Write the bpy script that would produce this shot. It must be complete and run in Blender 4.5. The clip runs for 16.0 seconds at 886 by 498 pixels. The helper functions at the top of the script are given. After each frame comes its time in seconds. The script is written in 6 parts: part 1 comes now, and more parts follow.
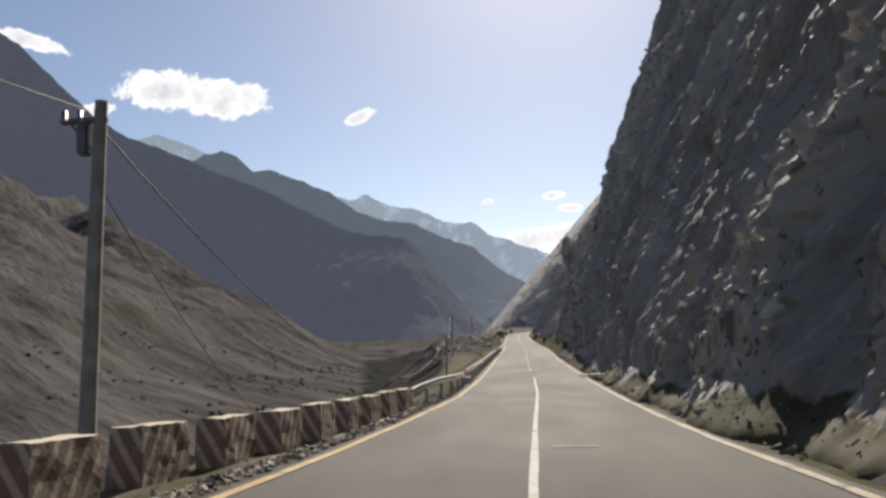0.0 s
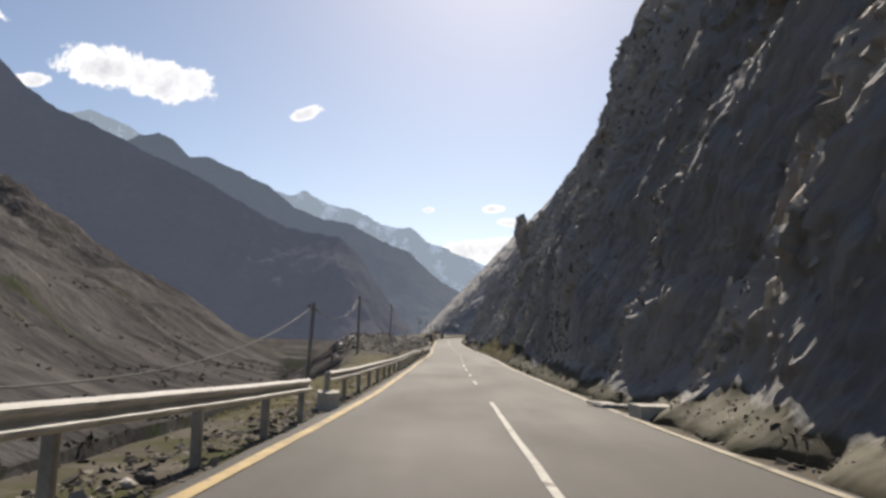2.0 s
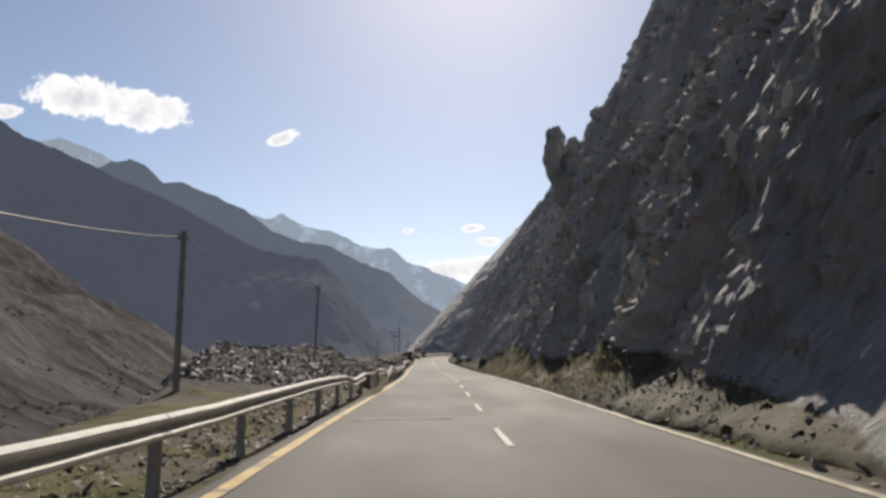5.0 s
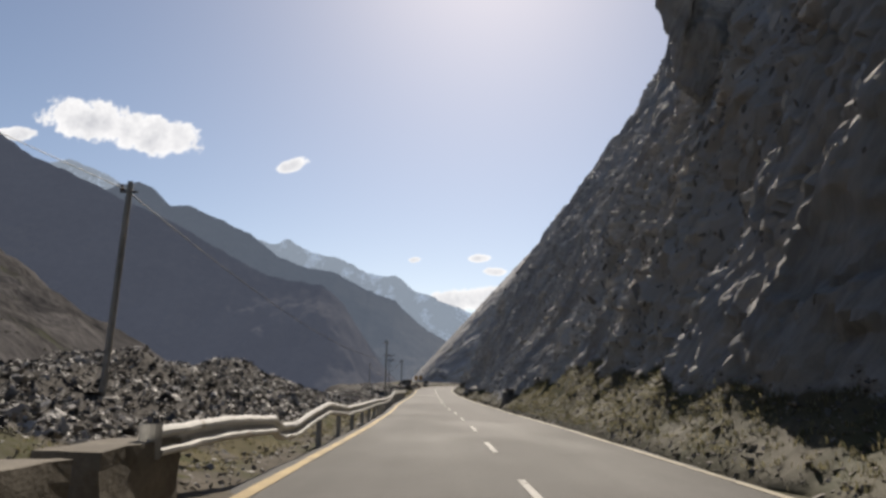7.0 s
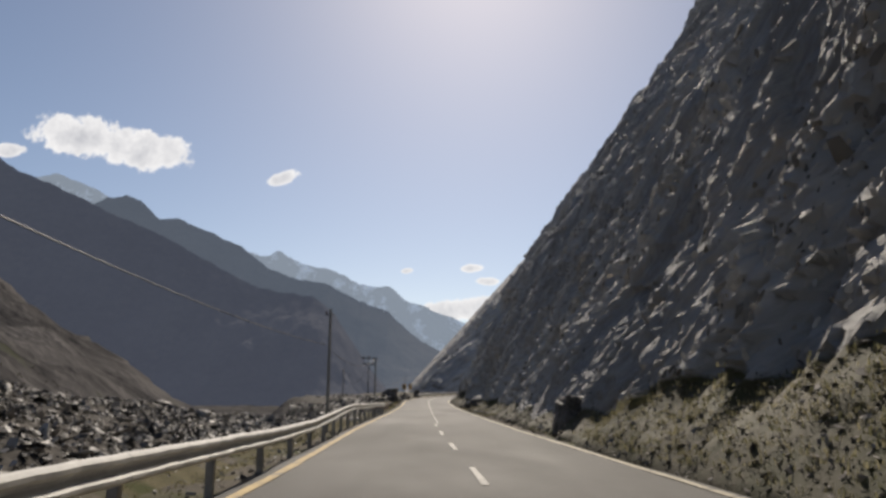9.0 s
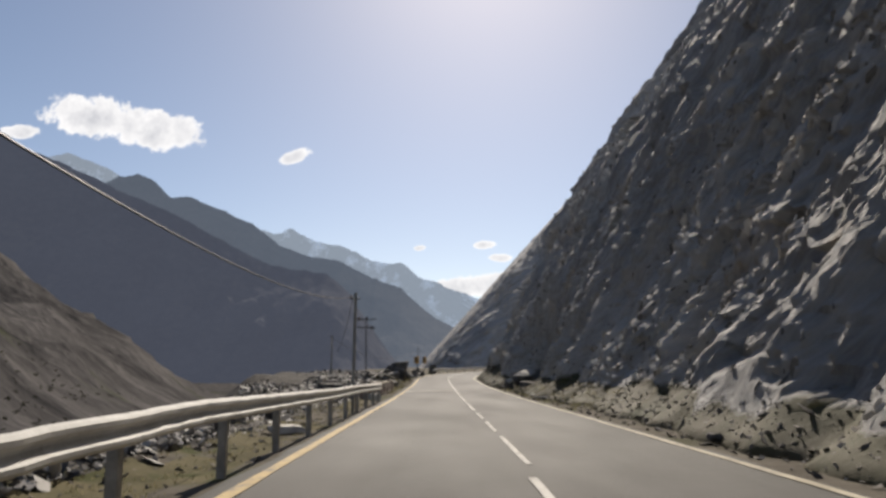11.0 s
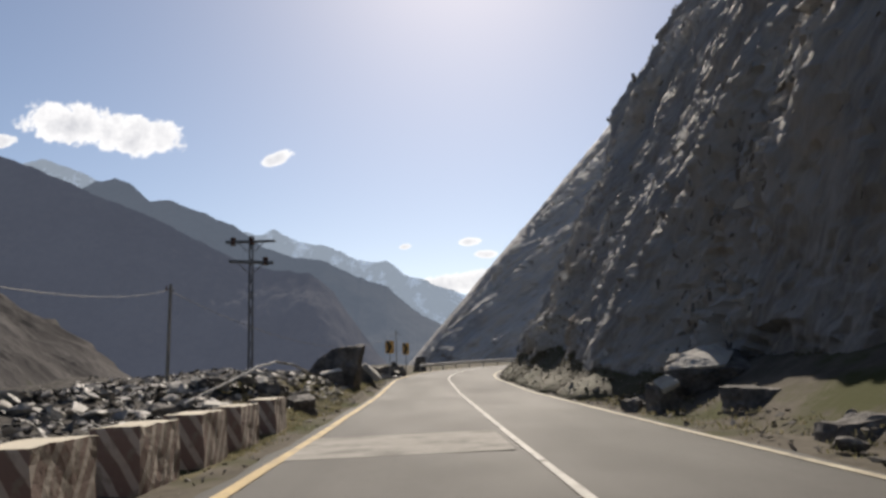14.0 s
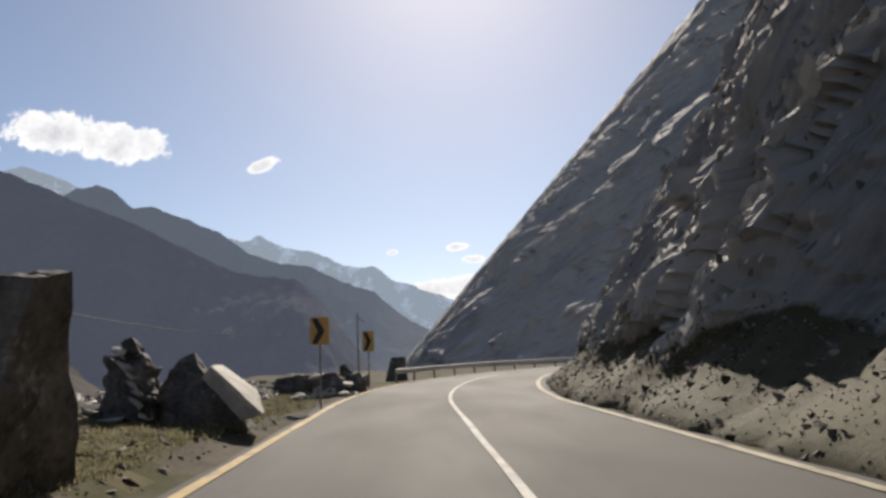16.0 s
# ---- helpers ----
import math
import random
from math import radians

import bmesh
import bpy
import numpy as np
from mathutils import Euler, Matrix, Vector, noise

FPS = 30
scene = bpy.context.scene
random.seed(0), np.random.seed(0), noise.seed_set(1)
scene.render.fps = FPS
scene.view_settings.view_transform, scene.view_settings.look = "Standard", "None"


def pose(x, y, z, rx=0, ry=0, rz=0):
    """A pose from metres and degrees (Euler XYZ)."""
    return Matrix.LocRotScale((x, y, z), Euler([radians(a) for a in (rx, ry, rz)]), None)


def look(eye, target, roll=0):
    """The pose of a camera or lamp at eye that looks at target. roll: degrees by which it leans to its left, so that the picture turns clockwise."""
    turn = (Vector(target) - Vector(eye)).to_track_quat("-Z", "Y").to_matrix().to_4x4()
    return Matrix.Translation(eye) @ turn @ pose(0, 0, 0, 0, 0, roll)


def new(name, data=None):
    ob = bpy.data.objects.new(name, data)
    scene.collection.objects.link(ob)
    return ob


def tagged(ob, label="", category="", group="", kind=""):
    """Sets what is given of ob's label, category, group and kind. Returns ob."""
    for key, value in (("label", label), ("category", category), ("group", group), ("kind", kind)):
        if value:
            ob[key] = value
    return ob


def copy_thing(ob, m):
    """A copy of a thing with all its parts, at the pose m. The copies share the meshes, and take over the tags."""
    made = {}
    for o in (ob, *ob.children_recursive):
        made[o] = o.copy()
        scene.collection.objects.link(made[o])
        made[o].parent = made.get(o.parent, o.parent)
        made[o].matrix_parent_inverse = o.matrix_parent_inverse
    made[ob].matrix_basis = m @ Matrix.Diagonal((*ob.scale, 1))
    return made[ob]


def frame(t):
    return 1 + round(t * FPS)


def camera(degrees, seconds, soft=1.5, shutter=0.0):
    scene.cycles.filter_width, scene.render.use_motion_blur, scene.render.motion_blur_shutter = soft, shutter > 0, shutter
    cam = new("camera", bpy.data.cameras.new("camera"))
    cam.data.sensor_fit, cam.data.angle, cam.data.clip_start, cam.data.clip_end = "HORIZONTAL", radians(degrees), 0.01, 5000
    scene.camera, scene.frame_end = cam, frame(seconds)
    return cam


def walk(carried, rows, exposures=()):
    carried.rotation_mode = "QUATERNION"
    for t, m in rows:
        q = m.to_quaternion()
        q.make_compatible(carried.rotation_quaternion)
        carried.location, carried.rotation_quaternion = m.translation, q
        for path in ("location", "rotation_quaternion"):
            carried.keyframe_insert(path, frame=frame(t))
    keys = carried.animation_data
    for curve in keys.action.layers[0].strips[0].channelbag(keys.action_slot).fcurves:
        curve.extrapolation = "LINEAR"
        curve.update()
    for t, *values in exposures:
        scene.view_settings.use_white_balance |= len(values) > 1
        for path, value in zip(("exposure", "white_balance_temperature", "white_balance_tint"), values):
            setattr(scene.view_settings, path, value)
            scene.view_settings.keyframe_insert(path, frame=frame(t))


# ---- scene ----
cam = camera(61.2, 16.0, soft=3.0)

# seconds, eye, yaw to the left of +y, pitch, roll (degrees)
PATH = [
    (0, 0.000, 0.001, 3.403, 5.14, 6.00, -2.13),
    (0.5, -0.287, 8.038, 2.914, 4.14, 6.94, -0.17),
    (1, -0.267, 15.986, 2.400, 3.09, 6.91, 1.29),
    (1.5, -0.284, 24.062, 1.972, 1.21, 6.73, 1.33),
    (2, -0.271, 32.190, 1.594, 0.30, 6.51, 1.97),
    (2.5, -0.212, 40.369, 1.270, -0.10, 6.24, 1.76),
    (3, -0.150, 48.596, 1.065, -0.41, 6.11, 1.02),
    (3.5, -0.102, 56.844, 0.953, -0.65, 6.03, -0.31),
    (6, 0.108, 95.551, 0.564, -1.43, 9.89, 0.23),
    (6.5, 0.348, 103.269, 0.533, -0.54, 10.28, 0.87),
    (7, 0.352, 110.961, 0.468, -0.66, 10.34, 1.26),
    (7.5, 0.413, 118.791, 0.451, -0.97, 11.13, 1.19),
    (8, 0.646, 126.651, 0.420, -1.20, 11.56, 0.72),
    (8.5, 0.931, 134.550, 0.366, -1.35, 11.45, 0.31),
    (11, 0.114, 175.343, 0.267, -0.28, 9.38, -0.10),
    (11.5, 0.149, 183.460, 0.246, -0.40, 9.21, -1.46),
    (12, 0.141, 191.483, 0.228, -0.69, 9.24, -1.53),
    (12.5, 0.141, 199.402, 0.188, -0.78, 9.32, -1.60),
    (13, 0.023, 207.573, 0.144, -0.97, 9.35, -1.71),
    (13.5, -0.069, 215.654, 0.120, -1.16, 9.19, -1.84),
    (14, -0.167, 223.682, 0.144, -1.40, 9.19, -1.98),
    (14.5, -0.315, 231.433, 0.147, -1.67, 9.11, -1.80),
    (15, -0.344, 238.977, 0.173, -1.84, 9.06, -1.63),
    (15.5, -0.125, 247.101, 0.242, -2.11, 9.10, -1.86),
    (16, 0.220, 255.343, 0.320, -2.40, 9.56, -2.72),
]


def gaze(x, y, z, yaw, pitch, roll):
    a, b = radians(yaw), radians(pitch)
    return look((x, y, z), (x - math.sin(a) * math.cos(b), y + math.cos(a) * math.cos(b), z + math.sin(b)), roll)


walk(cam, [(t, gaze(*row)) for t, *row in PATH], exposures=[(0, 0.46, 7000, 12), (3, 0.5, 7000, 12), (6, 0.36, 7000, 12), (7, 0.3, 7000, 12), (8.5, 0.14, 7000, 12), (11, 0.32, 7000, 12), (13.5, 0.4, 7000, 12), (16, 0.4, 7000, 12)])

# ---- world and sun ----
SUN_AZ, SUN_EL = radians(4.0), radians(37)
world = bpy.data.worlds.new("sky")
scene.world = world
world.use_nodes = True
nt = world.node_tree
sky = nt.nodes.new("ShaderNodeTexSky")
sky.sky_type = "NISHITA"
sky.sun_disc = False
sky.sun_elevation = SUN_EL
sky.sun_rotation = SUN_AZ
sky.altitude = 2200
sky.air_density = 1.0
sky.dust_density = 2.4
sky.ozone_density = 1.0
SKY_LEVEL = 0.08


def wmath(op, a, b=None, c=None):
    n = nt.nodes.new("ShaderNodeMath")
    n.operation = op
    for i, v in enumerate((a, b, c)):
        if v is None:
            continue
        if isinstance(v, (int, float)):
            n.inputs[i].default_value = v
        else:
            nt.links.new(v, n.inputs[i])
    return n.outputs[0]


coord = nt.nodes.new("ShaderNodeTexCoord")
split = nt.nodes.new("ShaderNodeSeparateXYZ")
nt.links.new(coord.outputs["Generated"], split.inputs[0])
ahead = wmath("MAXIMUM", split.outputs[1], 0.02)
cu = wmath("DIVIDE", split.outputs[0], ahead)
cv = wmath("DIVIDE", split.outputs[2], ahead)
both = nt.nodes.new("ShaderNodeCombineXYZ")
nt.links.new(cu, both.inputs[0])
nt.links.new(cv, both.inputs[1])


def wnoise(scale, detail, seed):
    n = nt.nodes.new("ShaderNodeTexNoise")
    n.noise_dimensions = "4D"
    n.inputs["W"].default_value = seed
    n.inputs["Scale"].default_value = scale
    n.inputs["Detail"].default_value = detail
    n.inputs["Roughness"].default_value = 0.6
    nt.links.new(both.outputs[0], n.inputs["Vector"])
    return n.outputs[0]


puff, wisp, shade = wnoise(42, 6, 1.0), wnoise(130, 5, 2.0), wnoise(26, 4, 5.0)
# clouds: centre and half size in tangents to the right of, and above, the valley's axis; slope; edge raggedness
CLOUDS = [
    (-0.482, 0.353, 0.076, 0.033, -0.10, 1.0), (-0.398, 0.334, 0.078, 0.031, -0.12, 1.0), (-0.581, 0.331, 0.030, 0.011, 0.0, 0.8),
    (-0.199, 0.295, 0.025, 0.011, 0.30, 0.9), (-0.685, 0.440, 0.062, 0.014, -0.36, 0.9), (-0.026, 0.167, 0.009, 0.004, 0.1, 1.0),
    (0.063, 0.171, 0.019, 0.006, 0.1, 1.1), (0.083, 0.153, 0.016, 0.006, 0.0, 1.0), (0.055, 0.116, 0.095, 0.017, 0.12, 0.9),
]
cover = None
for x0, z0, rx, rz, tilt, rag in CLOUDS:
    du = wmath("SUBTRACT", cu, x0)
    dv = wmath("SUBTRACT", wmath("SUBTRACT", cv, z0), wmath("MULTIPLY", du, tilt))
    r2 = wmath("ADD", wmath("POWER", wmath("ABSOLUTE", wmath("DIVIDE", du, rx)), 2.0), wmath("POWER", wmath("ABSOLUTE", wmath("DIVIDE", dv, rz)), 2.0))
    one = wmath("SUBTRACT", 1.0, r2)
    cover = one if cover is None else wmath("MAXIMUM", cover, one)
ragged = wmath("ADD", wmath("MULTIPLY", wmath("SUBTRACT", puff, 0.5), 2.2), wmath("MULTIPLY", wmath("SUBTRACT", wisp, 0.5), 0.8))
dens = wmath("ADD", cover, ragged)
front = wmath("GREATER_THAN", split.outputs[1], 0.1)
soft_edge = nt.nodes.new("ShaderNodeMapRange")
soft_edge.interpolation_type = "SMOOTHSTEP"
soft_edge.inputs[1].default_value, soft_edge.inputs[2].default_value = 0.0, 0.42
nt.links.new(dens, soft_edge.inputs[0])
mask = wmath("MULTIPLY", wmath("MULTIPLY", soft_edge.outputs[0], 0.93), front)
tone = nt.nodes.new("ShaderNodeValToRGB")
tone.color_ramp.elements[0].position, tone.color_ramp.elements[0].color = 0.42, (0.95, 0.98, 1.02, 1)
tone.color_ramp.elements[1].position, tone.color_ramp.elements[1].color = 0.92, (0.56, 0.59, 0.65, 1)
nt.links.new(wmath("ADD", wmath("MULTIPLY", dens, 0.36), wmath("MULTIPLY", shade, 0.75)), tone.inputs[0])
clear = nt.nodes["Background"]
clear.inputs[1].default_value = SKY_LEVEL
nt.links.new(sky.outputs[0], clear.inputs[0])
cloudy = nt.nodes.new("ShaderNodeBackground")
cloudy.inputs[1].default_value = 0.9
nt.links.new(tone.outputs[0], cloudy.inputs[0])
blend = nt.nodes.new("ShaderNodeMixShader")
nt.links.new(mask, blend.inputs[0])
nt.links.new(clear.outputs[0], blend.inputs[1])
nt.links.new(cloudy.outputs[0], blend.inputs[2])
nt.links.new(blend.outputs[0], nt.nodes["World Output"].inputs[0])

lamp = bpy.data.lights.new("sun", "SUN")
lamp.energy, lamp.angle, lamp.color = 4.8, radians(0.6), (1.0, 0.94, 0.85)
sun = new("sun", lamp)
sun_dir = Vector((math.sin(SUN_AZ) * math.cos(SUN_EL), math.cos(SUN_AZ) * math.cos(SUN_EL), math.sin(SUN_EL)))
sun.matrix_world = look(sun_dir * 100, (0, 0, 0))

# ---- materials ----
def material(name, low, high, scale=1.0, rough=0.9, metal=0.0, bump=0.3, grain=40.0, space="Object", stretch=(1, 1, 1), spots=None, haze_glow=None, island=0.0, bump_dist=0.05, turn=0.0, spec=0.3):
    """Two-scale mottled surface between two colours; spots: a third colour in patches (colour, scale, threshold); far
    ranges also emit, in place of haze.
    """
    m = bpy.data.materials.new(name)
    m.use_nodes = True
    t = m.node_tree
    b = t.nodes["Principled BSDF"]
    tc = t.nodes.new("ShaderNodeTexCoord")
    mp = t.nodes.new("ShaderNodeMapping")
    mp.vector_type = "TEXTURE"
    mp.inputs["Scale"].default_value = [1 / k for k in stretch]
    mp.inputs["Rotation"].default_value = (0, 0, radians(turn))
    t.links.new(tc.outputs[space], mp.inputs[0])

    def noise_node(s, d=6, r=0.6):
        n = t.nodes.new("ShaderNodeTexNoise")
        n.inputs["Scale"].default_value, n.inputs["Detail"].default_value, n.inputs["Roughness"].default_value = s, d, r
        t.links.new(mp.outputs[0], n.inputs["Vector"])
        return n.outputs[0]

    def calc(op, a, c):
        n = t.nodes.new("ShaderNodeMath")
        n.operation = op
        for i, v in enumerate((a, c)):
            if isinstance(v, (int, float)):
                n.inputs[i].default_value = v
            else:
                t.links.new(v, n.inputs[i])
        return n.outputs[0]

    big, fine = noise_node(scale), noise_node(grain, 4)
    mixed = calc("ADD", calc("MULTIPLY", big, 0.65), calc("MULTIPLY", fine, 0.35))
    if island:
        geo = t.nodes.new("ShaderNodeNewGeometry")
        mixed = calc("ADD", mixed, calc("MULTIPLY", calc("SUBTRACT", geo.outputs["Random Per Island"], 0.5), island))
    ramp = t.nodes.new("ShaderNodeValToRGB")
    ramp.color_ramp.elements[0].position, ramp.color_ramp.elements[0].color = 0.36, (*low, 1)
    ramp.color_ramp.elements[1].position, ramp.color_ramp.elements[1].color = 0.66, (*high, 1)
    t.links.new(mixed, ramp.inputs[0])
    out = ramp.outputs[0]
    if spots:
        colour, s, cut = spots
        edge = t.nodes.new("ShaderNodeMapRange")
        edge.inputs[1].default_value, edge.inputs[2].default_value = cut, cut + 0.1
        t.links.new(calc("ADD", calc("MULTIPLY", noise_node(s, 5), 0.8), calc("MULTIPLY", fine, 0.2)), edge.inputs[0])
        mx = t.nodes.new("ShaderNodeMix")
        mx.data_type = "RGBA"
        t.links.new(edge.outputs[0], mx.inputs["Factor"])
        t.links.new(out, mx.inputs["A"])
        mx.inputs["B"].default_value = (*colour, 1)
        out = mx.outputs["Result"]
    t.links.new(out, b.inputs["Base Color"])
    b.inputs["Roughness"].default_value, b.inputs["Metallic"].default_value = rough, metal
    b.inputs["Specular IOR Level"].default_value = spec
    if bump:
        bp = t.nodes.new("ShaderNodeBump")
        bp.inputs["Strength"].default_value, bp.inputs["Distance"].default_value = bump, bump_dist
        t.links.new(mixed, bp.inputs["Height"])
        t.links.new(bp.outputs[0], b.inputs["Normal"])
    if haze_glow:
        b.inputs["Emission Color"].default_value = (*haze_glow[0], 1)
        b.inputs["Emission Strength"].default_value = haze_glow[1]
    return m


def strata_rock(name, dark, mid, pale, lean=0.75):
    """Dark schist with paler beds that climb towards -y, rust stains and fractured relief."""
    m = bpy.data.materials.new(name)
    m.use_nodes = True
    t = m.node_tree
    b = t.nodes["Principled BSDF"]
    tc = t.nodes.new("ShaderNodeTexCoord")

    def tex(kind, scale, stretch, turn=(0, 0, 0), detail=6, rough=0.62):
        mp = t.nodes.new("ShaderNodeMapping")
        mp.vector_type = "TEXTURE"
        mp.inputs["Scale"].default_value, mp.inputs["Rotation"].default_value = [1 / k for k in stretch], turn
        n = t.nodes.new(kind)
        n.inputs["Scale"].default_value = scale
        if kind == "ShaderNodeTexNoise":
            n.inputs["Detail"].default_value, n.inputs["Roughness"].default_value = detail, rough
        t.links.new(tc.outputs["Object"], mp.inputs[0])
        t.links.new(mp.outputs[0], n.inputs["Vector"])
        return n.outputs[0]

    def calc(op, a, c):
        n = t.nodes.new("ShaderNodeMath")
        n.operation = op
        for i, v in enumerate((a, c)):
            if isinstance(v, (int, float)):
                n.inputs[i].default_value = v
            else:
                t.links.new(v, n.inputs[i])
        return n.outputs[0]

    turn = (math.atan(lean), 0, 0)
    beds = tex("ShaderNodeTexNoise", 0.5, (0.25, 1.6, 0.22), turn, 9, 0.68)
    fine_beds = tex("ShaderNodeTexNoise", 2.2, (0.5, 2.4, 0.35), turn)
    blotch = tex("ShaderNodeTexNoise", 0.11, (1, 1, 1))
    grain = tex("ShaderNodeTexNoise", 2.6, (1, 1.5, 0.8), turn, 10, 0.74)
    crack = tex("ShaderNodeTexVoronoi", 0.9, (0.6, 1.5, 0.5), turn)
    v = calc("ADD", calc("MULTIPLY", beds, 0.34), calc("MULTIPLY", fine_beds, 0.30))
    v = calc("ADD", v, calc("ADD", calc("MULTIPLY", blotch, 0.22), calc("MULTIPLY", grain, 0.14)))
    # broken bands that catch the sun: their lit tone goes into the colour
    sunlit = t.nodes.new("ShaderNodeAttribute")
    sunlit.attribute_name = "sunlit_break"
    v = calc("ADD", v, calc("MULTIPLY", calc("SUBTRACT", sunlit.outputs["Fac"], 0.22), 0.14))
    ramp = t.nodes.new("ShaderNodeValToRGB")
    ramp.color_ramp.elements[0].position, ramp.color_ramp.elements[0].color = 0.43, (*dark, 1)
    ramp.color_ramp.elements[1].position, ramp.color_ramp.elements[1].color = 0.585, (*pale, 1)
    e = ramp.color_ramp.elements.new(0.505)
    e.color = (*mid, 1)
    t.links.new(v, ramp.inputs[0])
    rust = t.nodes.new("ShaderNodeMapRange")
    rust.inputs[1].default_value, rust.inputs[2].default_value, rust.inputs[4].default_value = 0.56, 0.7, 0.55
    t.links.new(tex("ShaderNodeTexNoise", 0.23, (1, 1, 0.6), (0.4, 0, 0.7)), rust.inputs[0])
    mx = t.nodes.new("ShaderNodeMix")
    mx.data_type = "RGBA"
    t.links.new(rust.outputs[0], mx.inputs["Factor"])
    t.links.new(ramp.outputs[0], mx.inputs["A"])
    mx.inputs["B"].default_value = (mid[0] * 1.25, mid[1] * 1.05, mid[2] * 0.82, 1)
    soil = t.nodes.new("ShaderNodeAttribute")
    soil.attribute_name = "soil"
    cover = t.nodes.new("ShaderNodeMapRange")
    cover.inputs[1].default_value, cover.inputs[2].default_value = 0.42, 0.58
    patchy = calc("ADD", calc("MULTIPLY", tex("ShaderNodeTexNoise", 0.8, (1, 1, 1), (0, 0, 0), 8, 0.7), 0.5), calc("MULTIPLY", grain, 0.3))
    t.links.new(calc("ADD", soil.outputs["Fac"], calc("SUBTRACT", patchy, 0.4)), cover.inputs[0])
    dirt = t.nodes.new("ShaderNodeValToRGB")
    dirt.color_ramp.elements[0].position, dirt.color_ramp.elements[0].color = 0.38, (0.045, 0.048, 0.019, 1)
    dirt.color_ramp.elements[1].position, dirt.color_ramp.elements[1].color = 0.62, (0.083, 0.07, 0.046, 1)
    mid_dirt = dirt.color_ramp.elements.new(0.48)
    mid_dirt.color = (0.062, 0.056, 0.029, 1)
    t.links.new(calc("ADD", calc("MULTIPLY", tex("ShaderNodeTexNoise", 0.45, (1, 1, 1), (0, 0, 0), 7, 0.65), 0.6), calc("MULTIPLY", grain, 0.4)), dirt.inputs[0])
    mx2 = t.nodes.new("ShaderNodeMix")
    mx2.data_type = "RGBA"
    t.links.new(cover.outputs[0], mx2.inputs["Factor"])
    t.links.new(mx.outputs["Result"], mx2.inputs["A"])
    t.links.new(dirt.outputs[0], mx2.inputs["B"])
    t.links.new(mx2.outputs["Result"], b.inputs["Base Color"])
    b.inputs["Roughness"].default_value = 0.78
    b.inputs["Specular IOR Level"].default_value = 0.15
    bp = t.nodes.new("ShaderNodeBump")
    bp.inputs["Strength"].default_value, bp.inputs["Distance"].default_value = 1.0, 0.25
    t.links.new(calc("ADD", calc("ADD", calc("MULTIPLY", fine_beds, 0.6), calc("MULTIPLY", grain, 1.0)), calc("MULTIPLY", crack, 0.4)), bp.inputs["Height"])
    t.links.new(calc("SUBTRACT", 1.0, calc("MULTIPLY", cover.outputs[0], 0.72)), bp.inputs["Strength"])
    t.links.new(bp.outputs[0], b.inputs["Normal"])
    return m


def asphalt_material():
    m = bpy.data.materials.new("worn_asphalt")
    m.use_nodes = True
    t = m.node_tree
    b = t.nodes["Principled BSDF"]
    tc = t.nodes.new("ShaderNodeTexCoord")

    def tex(scale, stretch, detail=5, rough=0.6):
        mp = t.nodes.new("ShaderNodeMapping")
        mp.inputs["Scale"].default_value = stretch
        n = t.nodes.new("ShaderNodeTexNoise")
        n.inputs["Scale"].default_value, n.inputs["Detail"].default_value, n.inputs["Roughness"].default_value = scale, detail, rough
        t.links.new(tc.outputs["Object"], mp.inputs[0])
        t.links.new(mp.outputs[0], n.inputs["Vector"])
        return n.outputs[0]

    def calc(op, a, c):
        n = t.nodes.new("ShaderNodeMath")
        n.operation = op
        for i, v in enumerate((a, c)):
            if isinstance(v, (int, float)):
                n.inputs[i].default_value = v
            else:
                t.links.new(v, n.inputs[i])
        return n.outputs[0]

    lanes = tex(1.1, (1, 0.03, 1), 3)
    patch = tex(0.35, (1, 0.35, 1), 4)
    stone = tex(70, (1, 1, 1), 2, 0.8)
    dust = tex(1.6, (1, 0.5, 1), 6, 0.7)
    v = calc("ADD", calc("ADD", calc("MULTIPLY", lanes, 0.25), calc("MULTIPLY", patch, 0.3)), calc("ADD", calc("MULTIPLY", stone, 0.25), calc("MULTIPLY", dust, 0.2)))
    ramp = t.nodes.new("ShaderNodeValToRGB")
    ramp.color_ramp.elements[0].position, ramp.color_ramp.elements[0].color = 0.36, (0.045, 0.043, 0.04, 1)
    ramp.color_ramp.elements[1].position, ramp.color_ramp.elements[1].color = 0.64, (0.076, 0.0725, 0.067, 1)
    t.links.new(v, ramp.inputs[0])
    t.links.new(ramp.outputs[0], b.inputs["Base Color"])
    b.inputs["Specular IOR Level"].default_value = 0.25
    rr = t.nodes.new("ShaderNodeMapRange")
    rr.inputs[3].default_value, rr.inputs[4].default_value = 0.7, 0.95
    t.links.new(patch, rr.inputs[0])
    t.links.new(rr.outputs[0], b.inputs["Roughness"])
    bp = t.nodes.new("ShaderNodeBump")
    bp.inputs["Strength"].default_value, bp.inputs["Distance"].default_value = 0.35, 0.012
    t.links.new(stone, bp.inputs["Height"])
    t.links.new(bp.outputs[0], b.inputs["Normal"])
    return m


